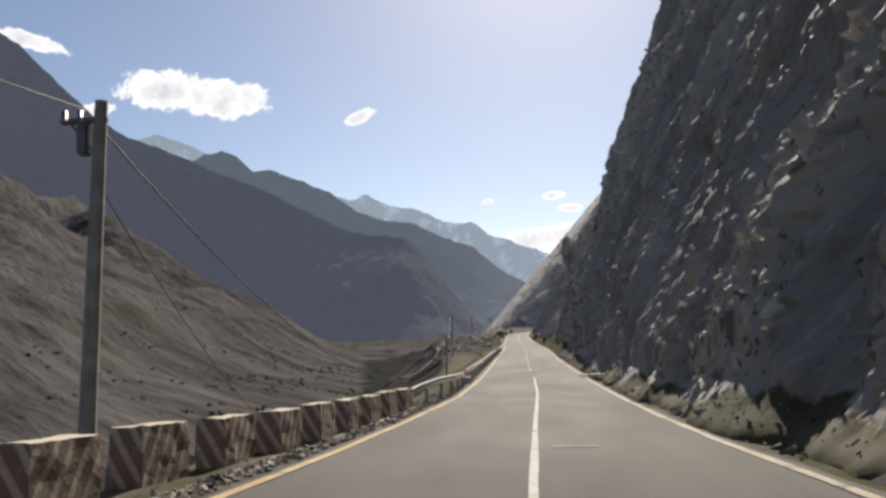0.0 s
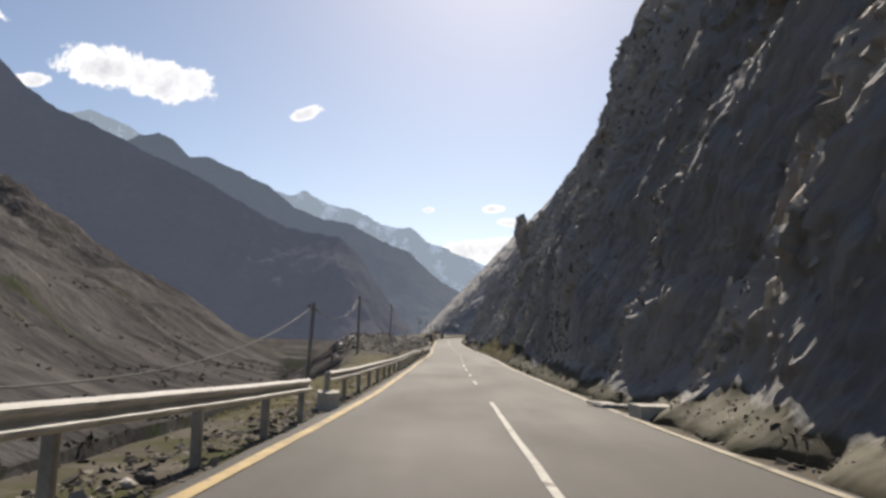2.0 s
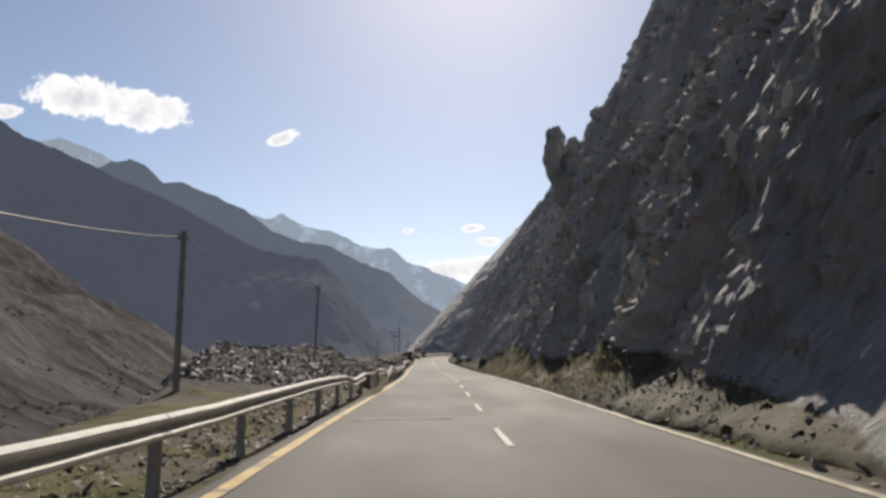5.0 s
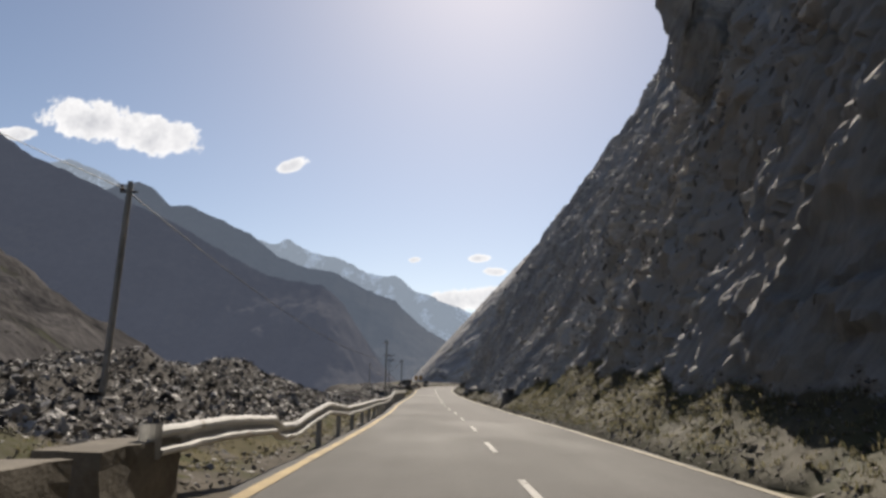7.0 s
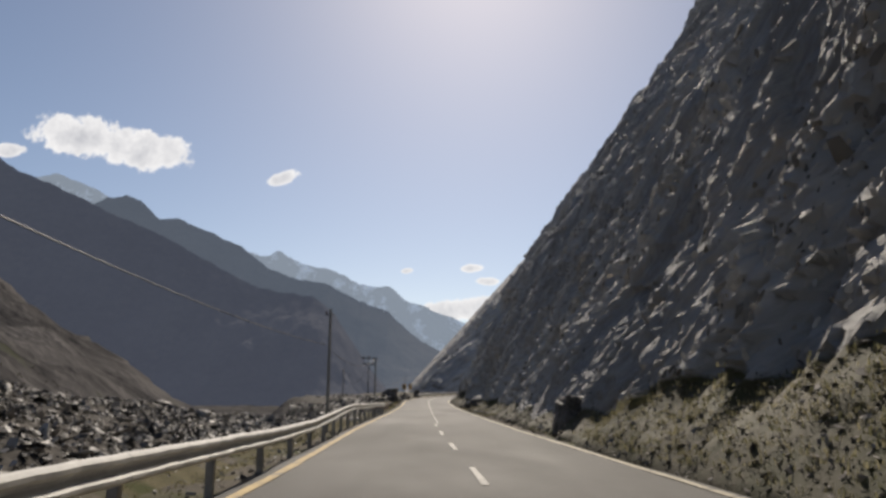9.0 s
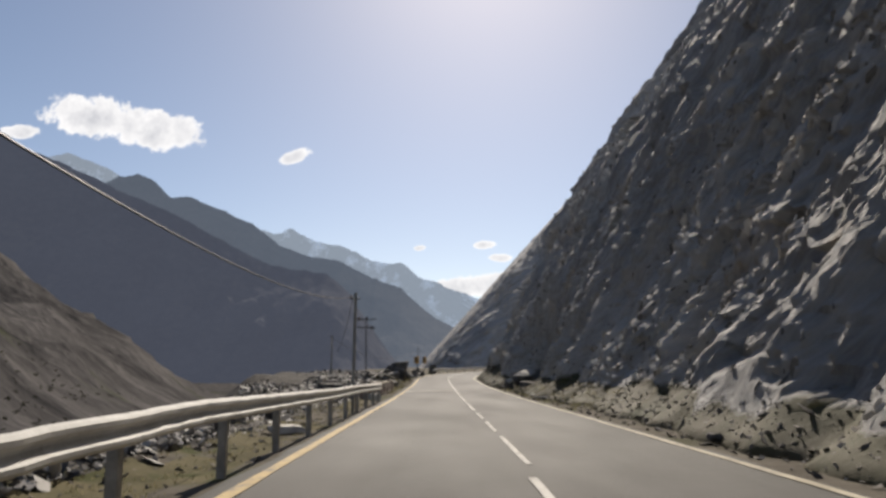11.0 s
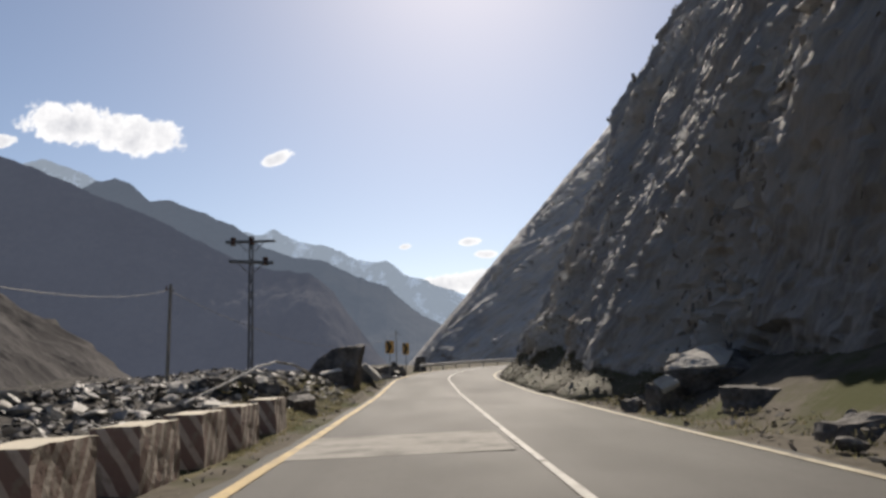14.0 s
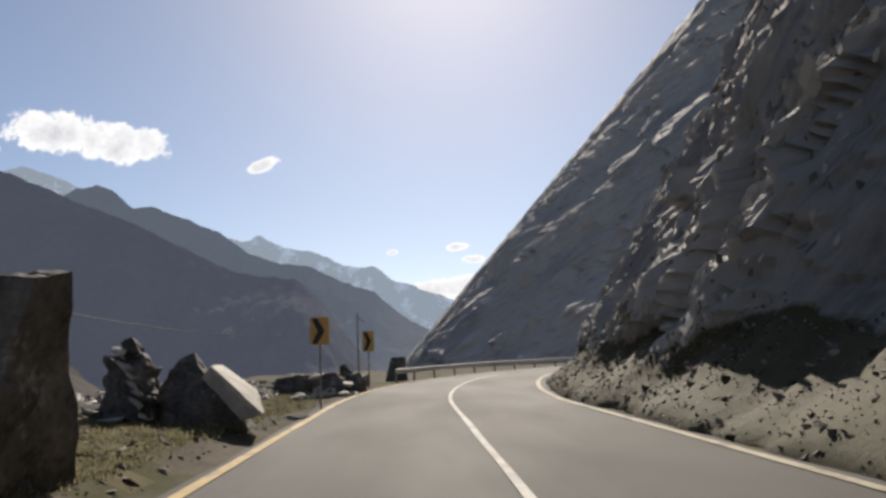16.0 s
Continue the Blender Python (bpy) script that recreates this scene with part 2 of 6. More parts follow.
def stripe_material():
    """Faded whitewash with slanting dark red bands, chipped and dusty."""
    m = bpy.data.materials.new("striped_whitewash")
    m.use_nodes = True
    t = m.node_tree
    b = t.nodes["Principled BSDF"]
    tc = t.nodes.new("ShaderNodeTexCoord")
    sp = t.nodes.new("ShaderNodeSeparateXYZ")
    t.links.new(tc.outputs["Object"], sp.inputs[0])

    def calc(op, a, c):
        n = t.nodes.new("ShaderNodeMath")
        n.operation = op
        for i, v in enumerate((a, c)):
            if isinstance(v, (int, float)):
                n.inputs[i].default_value = v
            else:
                t.links.new(v, n.inputs[i])
        return n.outputs[0]

    def nz(scale, detail=5):
        n = t.nodes.new("ShaderNodeTexNoise")
        n.inputs["Scale"].default_value, n.inputs["Detail"].default_value = scale, detail
        t.links.new(tc.outputs["Object"], n.inputs["Vector"])
        return n.outputs[0]

    along = calc("ADD", calc("MULTIPLY", sp.outputs[1], 1.35), calc("MULTIPLY", sp.outputs[0], -1.5))
    slant = calc("ADD", along, calc("MULTIPLY", sp.outputs[2], -0.95))
    saw = calc("FRACT", calc("MULTIPLY", slant, 1.9), 0)
    band = t.nodes.new("ShaderNodeMapRange")
    band.inputs[1].default_value, band.inputs[2].default_value = 0.34, 0.40
    t.links.new(calc("ADD", saw, calc("MULTIPLY", calc("SUBTRACT", nz(9), 0.5), 0.12)), band.inputs[0])
    chips = t.nodes.new("ShaderNodeMapRange")
    chips.inputs[1].default_value, chips.inputs[2].default_value = 0.53, 0.6
    t.links.new(nz(4.5, 8), chips.inputs[0])
    m1 = t.nodes.new("ShaderNodeMix")
    m1.data_type = "RGBA"
    m1.inputs["A"].default_value, m1.inputs["B"].default_value = (0.37, 0.325, 0.285, 1), (0.175, 0.12, 0.102, 1)
    t.links.new(band.outputs[0], m1.inputs["Factor"])
    m2 = t.nodes.new("ShaderNodeMix")
    m2.data_type = "RGBA"
    t.links.new(calc("MULTIPLY", chips.outputs[0], 0.7), m2.inputs["Factor"])
    t.links.new(m1.outputs["Result"], m2.inputs["A"])
    m2.inputs["B"].default_value = (0.21, 0.185, 0.155, 1)
    # upward faces: cream, with the brightness of sunlit tops put into it
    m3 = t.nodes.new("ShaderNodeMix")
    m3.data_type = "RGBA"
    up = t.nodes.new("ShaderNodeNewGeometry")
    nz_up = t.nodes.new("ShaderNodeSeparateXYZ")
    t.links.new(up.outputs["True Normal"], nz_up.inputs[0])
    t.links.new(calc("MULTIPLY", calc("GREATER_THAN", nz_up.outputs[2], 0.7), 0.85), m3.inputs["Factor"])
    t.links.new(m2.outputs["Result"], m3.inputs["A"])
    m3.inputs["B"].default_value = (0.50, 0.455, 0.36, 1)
    t.links.new(m3.outputs["Result"], b.inputs["Base Color"])
    b.inputs["Roughness"].default_value = 0.9
    bp = t.nodes.new("ShaderNodeBump")
    bp.inputs["Strength"].default_value, bp.inputs["Distance"].default_value = 0.5, 0.02
    t.links.new(nz(14, 6), bp.inputs["Height"])
    t.links.new(bp.outputs[0], b.inputs["Normal"])
    return m


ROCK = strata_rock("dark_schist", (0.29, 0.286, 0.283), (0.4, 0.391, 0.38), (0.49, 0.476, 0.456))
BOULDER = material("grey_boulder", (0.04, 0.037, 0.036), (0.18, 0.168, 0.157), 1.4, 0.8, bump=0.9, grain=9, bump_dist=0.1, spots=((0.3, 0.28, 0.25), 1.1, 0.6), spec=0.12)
# pale stone; on dark boulders it also paints sunlit tops and faces
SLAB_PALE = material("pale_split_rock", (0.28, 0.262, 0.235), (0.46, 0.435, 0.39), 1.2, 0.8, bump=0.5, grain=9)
SPLINTER = material("schist_splinter", (0.16, 0.152, 0.146), (0.44, 0.42, 0.39), 0.5, 0.75, bump=0.3, grain=14, island=0.7, spec=0.15)
SCREE = material("slaty_scree", (0.04, 0.038, 0.037), (0.3, 0.285, 0.265), 2.0, 0.65, bump=0.4, grain=20, island=0.9)
PEBBLE = material("road_gravel", (0.085, 0.0782, 0.0697), (0.238, 0.217, 0.191), 3.0, 0.85, bump=0.2, grain=30, island=0.7, spec=0.1)
DEBRIS = material("broken_concrete_and_stone", (0.13, 0.12, 0.105), (0.42, 0.395, 0.35), 3.0, 0.85, bump=0.2, grain=30, island=0.8, spec=0.15)
EARTH = material("dusty_slope", (0.03, 0.0295, 0.0305), (0.13, 0.123, 0.12), 0.03, 0.95, bump=0.9, grain=0.14, stretch=(0.2, 1.0, 0.3), spots=((0.05, 0.057, 0.03), 0.02, 0.57), bump_dist=8.0, turn=-38, spec=0.0)
RIVERBED = material("river_flat", (0.02, 0.021, 0.023), (0.055, 0.054, 0.053), 0.05, 0.95, bump=0.8, grain=0.4, spots=((0.03, 0.036, 0.024), 0.06, 0.5), bump_dist=1.5, spec=0.0)
RUBBLE = material("grey_rubble", (0.03, 0.028, 0.026), (0.115, 0.106, 0.096), 2.2, 0.9, bump=1.0, grain=5.5, bump_dist=0.12, spec=0.05)
VERGE = material("gravel_verge", (0.0638, 0.0561, 0.0446), (0.14, 0.124, 0.102), 0.8, 0.95, bump=0.6, grain=9, spots=((0.0542, 0.0574, 0.0224), 0.3, 0.5), bump_dist=0.06, spec=0.05)
TURF = material("verge_turf", (0.07, 0.064, 0.036), (0.15, 0.13, 0.082), 0.9, 0.95, bump=0.8, grain=12, spots=((0.055, 0.06, 0.026), 0.7, 0.52), bump_dist=0.06, spec=0.03)
DUST = material("pale_road_dust", (0.182, 0.171, 0.154), (0.28, 0.266, 0.241), 1.3, 0.9, bump=0.0, grain=7, spots=((0.119, 0.112, 0.101), 0.9, 0.5))
ASPHALT = asphalt_material()
YELLOW = material("worn_yellow_paint", (0.306, 0.225, 0.106), (0.493, 0.365, 0.17), 1.2, 0.8, bump=0.1, grain=18, spots=((0.162, 0.145, 0.115), 1.6, 0.53))
CREAM = material("worn_cream_paint", (0.255, 0.221, 0.153), (0.425, 0.383, 0.289), 1.2, 0.8, bump=0.1, grain=18, spots=((0.128, 0.115, 0.0935), 1.3, 0.53))
WHITE_LINE = material("worn_white_paint", (0.289, 0.281, 0.255), (0.493, 0.476, 0.442), 1.2, 0.8, bump=0.1, grain=18, spots=((0.119, 0.111, 0.0978), 1.5, 0.56))
STRIPES = stripe_material()
STEEL = material("weathered_galvanised_steel", (0.42, 0.415, 0.395), (0.58, 0.57, 0.545), 2.5, 0.72, 0.0, bump=0.15, grain=25, spots=((0.26, 0.21, 0.16), 3.0, 0.61), spec=0.2)
POST = material("dusty_steel_post", (0.2, 0.19, 0.175), (0.34, 0.325, 0.3), 4.0, 0.6, 0.3, bump=0.1, grain=30)
CONCRETE = material("weathered_concrete", (0.17, 0.162, 0.149), (0.306, 0.293, 0.272), 2.0, 0.9, bump=0.3, grain=35)
DUSTY_BLOCK = material("dusty_concrete", (0.104, 0.0896, 0.0704), (0.216, 0.192, 0.156), 1.6, 0.95, bump=0.5, grain=14)
PALE_KERB = material("pale_concrete", (0.36, 0.34, 0.3), (0.56, 0.535, 0.48), 2.0, 0.9, bump=0.4, grain=20)
IRON = material("dark_pylon_steel", (0.09, 0.095, 0.1), (0.16, 0.165, 0.17), 3.0, 0.55, 0.4, bump=0.05, grain=40)
PORCELAIN = material("brown_porcelain", (0.07, 0.04, 0.03), (0.12, 0.07, 0.05), 5.0, 0.25, bump=0.02)
CABLE = material("weathered_cable", (0.05, 0.05, 0.05), (0.09, 0.09, 0.088), 5.0, 0.6, 0.0, bump=0.0, spec=0.25)
GRASS = material("dry_grass", (0.11, 0.108, 0.06), (0.24, 0.215, 0.13), 1.0, 0.9, bump=0.0, grain=5, island=0.7, spec=0.05)
SIGN_YELLOW = material("faded_sign_orange", (0.48, 0.27, 0.07), (0.66, 0.37, 0.1), 1.5, 0.55, bump=0.0, grain=12, spots=((0.4, 0.28, 0.14), 2.2, 0.58))
SIGN_BLACK = material("sign_black", (0.02, 0.02, 0.02), (0.035, 0.035, 0.035), 3.0, 0.6, bump=0.0)
CAR_PAINT = material("dark_green_car_paint", (0.02, 0.025, 0.02), (0.03, 0.035, 0.03), 2.0, 0.3, bump=0.0)
GLASS_DARK = material("dark_car_glass", (0.02, 0.022, 0.025), (0.03, 0.032, 0.035), 2.0, 0.08, bump=0.0)
RUBBER = material("tyre_rubber", (0.02, 0.02, 0.02), (0.035, 0.035, 0.035), 6.0, 0.85, bump=0.1)
RED_LENS = material("red_tail_light", (0.3, 0.015, 0.01), (0.4, 0.02, 0.015), 4.0, 0.2, bump=0.0)
LEAF = material("yellowing_leaves", (0.06, 0.07, 0.02), (0.17, 0.15, 0.04), 1.0, 0.8, bump=0.0, grain=3, island=0.8)
SCRUB = material("dusty_scrub", (0.024, 0.0272, 0.0128), (0.06, 0.064, 0.028), 0.2, 0.9, bump=0.0, grain=2, island=0.6, spec=0.05)
BARK = material("grey_bark", (0.1, 0.085, 0.07), (0.2, 0.175, 0.15), 5.0, 0.9, bump=0.5, grain=20)
# far ranges: blue emission stands in for the haze before them
MOUNT_A = material("shaded_mountain", (0.05, 0.052, 0.058), (0.085, 0.085, 0.087), 0.006, 1.0, bump=0.35, grain=0.035, haze_glow=((0.30, 0.35, 0.49), 0.145), bump_dist=22, spots=((0.09, 0.086, 0.08), 0.004, 0.56), spec=0.0)
MOUNT_B = material("hazy_mountain", (0.06, 0.06, 0.06), (0.1, 0.095, 0.09), 0.005, 1.0, bump=0.5, grain=0.03, haze_glow=((0.36, 0.45, 0.60), 0.195), bump_dist=14, spec=0.0)
MOUNT_C = material("snowy_far_range", (0.1, 0.1, 0.1), (0.16, 0.155, 0.15), 0.004, 1.0, bump=0.6, grain=0.02, haze_glow=((0.46, 0.57, 0.72), 0.42), bump_dist=20, spots=((0.8, 0.82, 0.85), 0.007, 0.51), spec=0.0)
for leafy in (GRASS, LEAF):
    tree = leafy.node_tree
    thin, both_sides = tree.nodes.new("ShaderNodeBsdfTranslucent"), tree.nodes.new("ShaderNodeMixShader")
    body = tree.nodes["Principled BSDF"]
    tree.links.new(body.inputs["Base Color"].links[0].from_socket, thin.inputs[0])
    both_sides.inputs[0].default_value = 0.5
    tree.links.new(body.outputs[0], both_sides.inputs[1])
    tree.links.new(thin.outputs[0], both_sides.inputs[2])
    tree.links.new(both_sides.outputs[0], tree.nodes["Material Output"].inputs[0])

# ---- helpers for geometry ----
def lattice_noise(x, y, z, seed=0):
    """Smooth value noise in [-1, 1] on numpy arrays."""
    x, y, z = np.broadcast_arrays(np.asarray(x, float), np.asarray(y, float), np.asarray(z, float))
    ix, iy, iz = np.floor(x).astype(np.int64), np.floor(y).astype(np.int64), np.floor(z).astype(np.int64)
    fx, fy, fz = x - ix, y - iy, z - iz
    fx, fy, fz = (f * f * f * (f * (f * 6 - 15) + 10) for f in (fx, fy, fz))

    def corner(a, b, c):
        h = (ix + a) * 374761393 + (iy + b) * 668265263 + (iz + c) * 1274126177 + seed * 974711
        h = (h ^ (h >> 13)) & 0xFFFFFFFF
        h = (h * 1274126177) & 0xFFFFFFFF
        h = (h ^ (h >> 16)) & 0xFFFF
        return h / 32767.5 - 1.0

    lo = (corner(0, 0, 0) * (1 - fx) + corner(1, 0, 0) * fx) * (1 - fy) + (corner(0, 1, 0) * (1 - fx) + corner(1, 1, 0) * fx) * fy
    hi = (corner(0, 0, 1) * (1 - fx) + corner(1, 0, 1) * fx) * (1 - fy) + (corner(0, 1, 1) * (1 - fx) + corner(1, 1, 1) * fx) * fy
    return lo * (1 - fz) + hi * fz


def fbm(x, y, z, octaves=4, seed=0, gain=0.5):
    total, amp, norm = 0.0, 1.0, 0.0
    for k in range(octaves):
        total = total + amp * lattice_noise(x * 2**k, y * 2**k, z * 2**k, seed + 17 * k)
        norm += amp
        amp *= gain
    return total / norm


def quads(nu, nv):
    i = np.arange((nu - 1) * nv).reshape(nu - 1, nv)[:, : nv - 1]
    return np.stack([i, i + nv, i + nv + 1, i + 1], -1).reshape(-1, 4)


def sheet(name, pts, mat, flip=False, smooth=False):
    """A grid of points (nu, nv, 3) as one mesh object."""
    nu, nv = pts.shape[:2]
    f = quads(nu, nv)
    if flip:
        f = f[:, ::-1]
    me = bpy.data.meshes.new(name)
    me.from_pydata(pts.reshape(-1, 3).tolist(), [], f.tolist())
    me.materials.append(mat)
    if smooth:
        me.polygons.foreach_set("use_smooth", np.ones(len(me.polygons), bool))
    me.update()
    return new(name, me)


def part(name, bm, mat, parent=None, label="", smooth=False):
    me = bpy.data.meshes.new(name)
    bmesh.ops.recalc_face_normals(bm, faces=bm.faces)
    bm.to_mesh(me)
    bm.free()
    me.materials.append(mat)
    if smooth:
        me.polygons.foreach_set("use_smooth", np.ones(len(me.polygons), bool))
    ob = new(name, me)
    ob.parent = parent
    if label:
        ob["label"] = label
    return ob


def box(bm, lo, hi, m=None):
    r = bmesh.ops.create_cube(bm, size=1.0)
    c, d = [(a + b) / 2 for a, b in zip(lo, hi)], [b - a for a, b in zip(lo, hi)]
    for v in r["verts"]:
        v.co = Vector((c[0] + v.co.x * d[0], c[1] + v.co.y * d[1], c[2] + v.co.z * d[2]))
        if m is not None:
            v.co = m @ v.co
    return r["verts"]


def bar(bm, a, b, r0, r1=None, sides=8):
    """A round bar from a to b."""
    a, b = Vector(a), Vector(b)
    q = (b - a).to_track_quat("Z", "Y").to_matrix().to_4x4()
    bmesh.ops.create_cone(bm, cap_ends=True, segments=sides, radius1=r0, radius2=r0 if r1 is None else r1, depth=(b - a).length, matrix=Matrix.Translation((a + b) / 2) @ q)


# ---- plan of the road ----
def sag(y):
    """How far the road dips under a level line."""
    return np.interp(y, [-60, 8, 30, 60, 90, 120, 160, 205, 222, 240, 265, 300], [0.3, 0.0, -0.2, -0.66, -0.98, -1.06, -1.24, -1.29, -1.31, -1.26, -1.08, -0.82])


def road_z(y):
    return sag(y) + np.interp(y, [-60, 0, 8, 16, 24, 32, 40, 49, 60, 262, 280, 295, 320, 420], [5.3, 1.87, 1.41, 0.97, 0.62, 0.33, 0.13, 0.04, 0.0, 0.0, 0.3, 0.75, 1.35, 2.6])


def left_x(y):
    return np.interp(y, [-60, 0, 20, 40, 60, 100, 120, 140, 158, 180, 250, 300], [-5.8, -4.2, -3.67, -3.02, -2.72, -2.5, -2.18, -2.02, -2.12, -2.55, -2.78, -2.95])


WIDTH = 7.85
TURN_Y, TURN_R = 280.0, 70.0


def road_at(s, u):
    """The point u metres to the right of the left edge line, at s metres along the road; its height is the road's."""
    s, u = np.broadcast_arrays(np.asarray(s, float), np.asarray(u, float))
    y = np.minimum(s, TURN_Y)
    a = np.maximum(s - TURN_Y, 0) / TURN_R
    r = TURN_R + WIDTH / 2 - u
    x = np.where(s <= TURN_Y, left_x(y) + u, left_x(TURN_Y) + WIDTH / 2 + TURN_R - r * np.cos(a))
    yy = np.where(s <= TURN_Y, s, TURN_Y + r * np.sin(a))
    return np.stack([x, yy, road_z(s)], -1)


def cliff_foot(s):
    return np.interp(s, [0, 40, 80, 120, 160, 200, 240, 280, 320], [1.08, 1.01, 0.82, 0.99, 1.13, 1.93, 1.62, 1.63, 1.4])


def cliff_back(s, z):
    """How far the rock face lies behind its foot at the height z over the road."""
    k = [0, 20, 40, 60, 80, 100, 120, 140, 160, 180, 200, 220, 240, 260, 280, 302, 325, 370]
    c1 = np.interp(s, k, [0.35, 0.34, 0.3, 0.2, 0.14, 0.2, 0.28, 0.39, 0.54, 0.62, 0.61, 0.46, 0.44, 0.46, 0.47, 0.73, 0.82, 0.84])
    c2 = np.interp(s, k, [0.38, 0.38, 0.38, 0.33, 0.3, 0.44, 0.34, 0.3, 0.4, 0.44, 0.45, 0.39, 0.43, 0.5, 0.38, 0.72, 0.82, 0.84])
    c3 = np.interp(s, k, [0.44, 0.42, 0.39, 0.31, 0.38, 0.57, 0.61, 0.68, 0.77, 0.75, 0.71, 0.67, 0.7, 0.88, 0.7, 0.86, 0.9, 0.91])
    c4 = np.interp(s, k, [0.57, 0.56, 0.55, 0.54, 0.53, 0.53, 0.53, 0.55, 0.57, 0.57, 0.56, 0.51, 0.51, 0.67, 0.77, 0.78, 0.79, 0.8])
    return c1 * np.clip(z, 0, 8) + c2 * np.clip(z - 8, 0, 12) + c3 * np.clip(z - 20, 0, 25) + c4 * np.maximum(z - 45, 0)


def spur_edge(x):
    """Where the left-hand mountainside ends in y, and its height there."""
    k = [-2600, -1300, -790, -380, -215, -170, -130, -60]
    return np.interp(x, k, [2400, 1700, 1350, 1000, 760, 735, 710, 690]), np.interp(x, k, [1000, 480, 240, 66, 9, -12, -25, -35])


def bench(y):
    return np.interp(y, [-60, 50, 100, 130, 150, 171, 180, 188, 214, 223, 230, 238, 250, 300, 330], [2.6, 3.0, 6, 10, 13, 13.5, 9, 3.4, 3.4, 7, 11, 13, 15, 15, 9])


def ground_z(x, y):
    x, y = np.broadcast_arrays(np.asarray(x, float), np.asarray(y, float))
    rz = road_z(y)
    off = left_x(np.minimum(y, 300)) - x
    z = rz - 0.06 - 0.03 * np.clip(off, 0, 3)
    # rubble heaps on the bench
    heap = np.interp(y, [105, 120, 135, 150, 168, 190, 215, 236, 246, 262, 275, 290], [0, 1.7, 2.4, 2.2, 1.7, 0.9, 0.5, 0.7, 1.45, 1.1, 0.8, 0.5])
    rise = np.interp(off, [1.9, 3.2, 6.5, 10, 17, 24], [0.0, 0.3, 0.8, 1.0, 0.95, 0.75])
    z = z + heap * rise * (1 + 0.45 * fbm(x / 4.2, y / 4.2, 0, 3, 5))
    z = z + 1.1 * np.exp(-(((x + 9.0) / 1.7) ** 2) - ((y - 134.5) / 1.9) ** 2) + 0.8 * np.exp(-(((x + 9.6) / 1.8) ** 2) - ((y - 148.5) / 2.2) ** 2)
    # rubble banked up under the rail and the plain blocks
    z = z + 0.38 * np.clip((off - 0.4) / 0.7, 0, 1) * np.interp(y, [94, 103, 109, 112, 120, 128], [0, 1, 1, 1.2, 1.1, 0])
    z = z + 0.24 * np.clip((off - 0.02) / 0.25, 0, 1) * np.interp(y, [111, 114, 120, 123], [0, 1, 1, 0])
    # grassy bank that carries the huge boulder
    z = z + 0.5 * np.clip((off - 0.35) / 1.0, 0, 1) * np.interp(y, [255, 259, 275, 283], [0, 1, 1, 0])
    # slaty mounds before the huge boulder
    z = z + 0.9 * np.exp(-(((x + 7.9) / 1.8) ** 2) - ((y - 255.0) / 2.6) ** 2)
    z = z + 0.6 * np.exp(-(((off - 3.3) / 1.55) ** 2) - ((y - 260.0) / 4.0) ** 2)
    z = z + 0.95 * np.exp(-(((x + 5.9) / 1.5) ** 2) - ((y - 246.8) / 2.4) ** 2)
    z = z + np.where(off > 0.5, 0.07, 0.0) * fbm(x / 0.9, y / 0.9, 3, 3, 9) * np.clip(off - 0.5, 0, 1)
    # bank down to the river, valley floor
    down = np.maximum(off - bench(y), 0)
    floor_z = -31 + 5.0 * fbm(x / 30, y / 40, 1, 4, 2)
    bank = z - 0.78 * down + np.clip(down, 0, 12) / 12 * 1.6 * fbm(x / 7, y / 7, 2, 4, 3)
    z = np.where(down > 0, np.maximum(bank, floor_z), z)
    # the mountainside over the river
    ye, h = spur_edge(x)
    gully = fbm((y + 1.2 * x) / 130, x / 700, 4, 5, 6, 0.6)
    gully = gully - 0.6 * np.abs(fbm((y + 1.2 * x) / 80, x / 420, 9, 3, 16))
    hill = h + np.clip(-x - 90, 0, 500) / 500 * (48 * gully + 13 * fbm(x / 30, y / 30, 7, 4, 8, 0.6)) + 0.03 * (ye - y).clip(0, 500)
    beyond = np.maximum(y - ye, 0)
    hill = hill - 0.85 * beyond
    z = np.where(x < -60, np.maximum(z, hill), z)
    # under the cliff on the other side
    foot = left_x(np.minimum(y, 300)) + WIDTH + 3.5 + np.maximum(y - 285, 0) * 1.6
    z = z + np.minimum(np.maximum(x - foot, 0) * 0.8, 900)
    return z


# ---- ground, road ----
def spaced(*runs):
    return np.concatenate([np.arange(a, b, c) for a, b, c in runs])


gx = spaced((-2600, -900, 60), (-900, -240, 18), (-240, -70, 7), (-70, -30, 2.5), (-30, -12, 0.9), (-12, 7, 0.45), (7, 40, 4), (40, 700, 60))
gy = spaced((-400, -20, 20), (-20, 320, 0.9), (320, 420, 5), (420, 1200, 16), (1200, 4900, 90))
GX, GY = np.meshgrid(gx, gy, indexing="ij")
ground = sheet("ground", np.stack([GX, GY, ground_z(GX, GY)], -1), EARTH, smooth=True)
ground.data.materials.append(VERGE)
centres = np.empty(len(ground.data.polygons) * 3)
ground.data.polygons.foreach_get("center", centres)
centres = centres.reshape(-1, 3)
near = (centres[:, 0] > left_x(np.minimum(centres[:, 1], 300)) - bench(centres[:, 1]) - 1) & (centres[:, 1] < 420)
ground.data.materials.append(RUBBLE)
outward = left_x(np.minimum(centres[:, 1], 300)) - centres[:, 0]
heaped = near & (outward > np.interp(centres[:, 1], [200, 236, 244, 256, 275], [2.7, 3.2, 1.9, 3.3, 3.6]) + 0.8 * fbm(centres[:, 1] / 3, 0, 0, 2, 33)) & (centres[:, 1] > 108) & (centres[:, 1] < 300)
ground.data.materials.append(TURF)
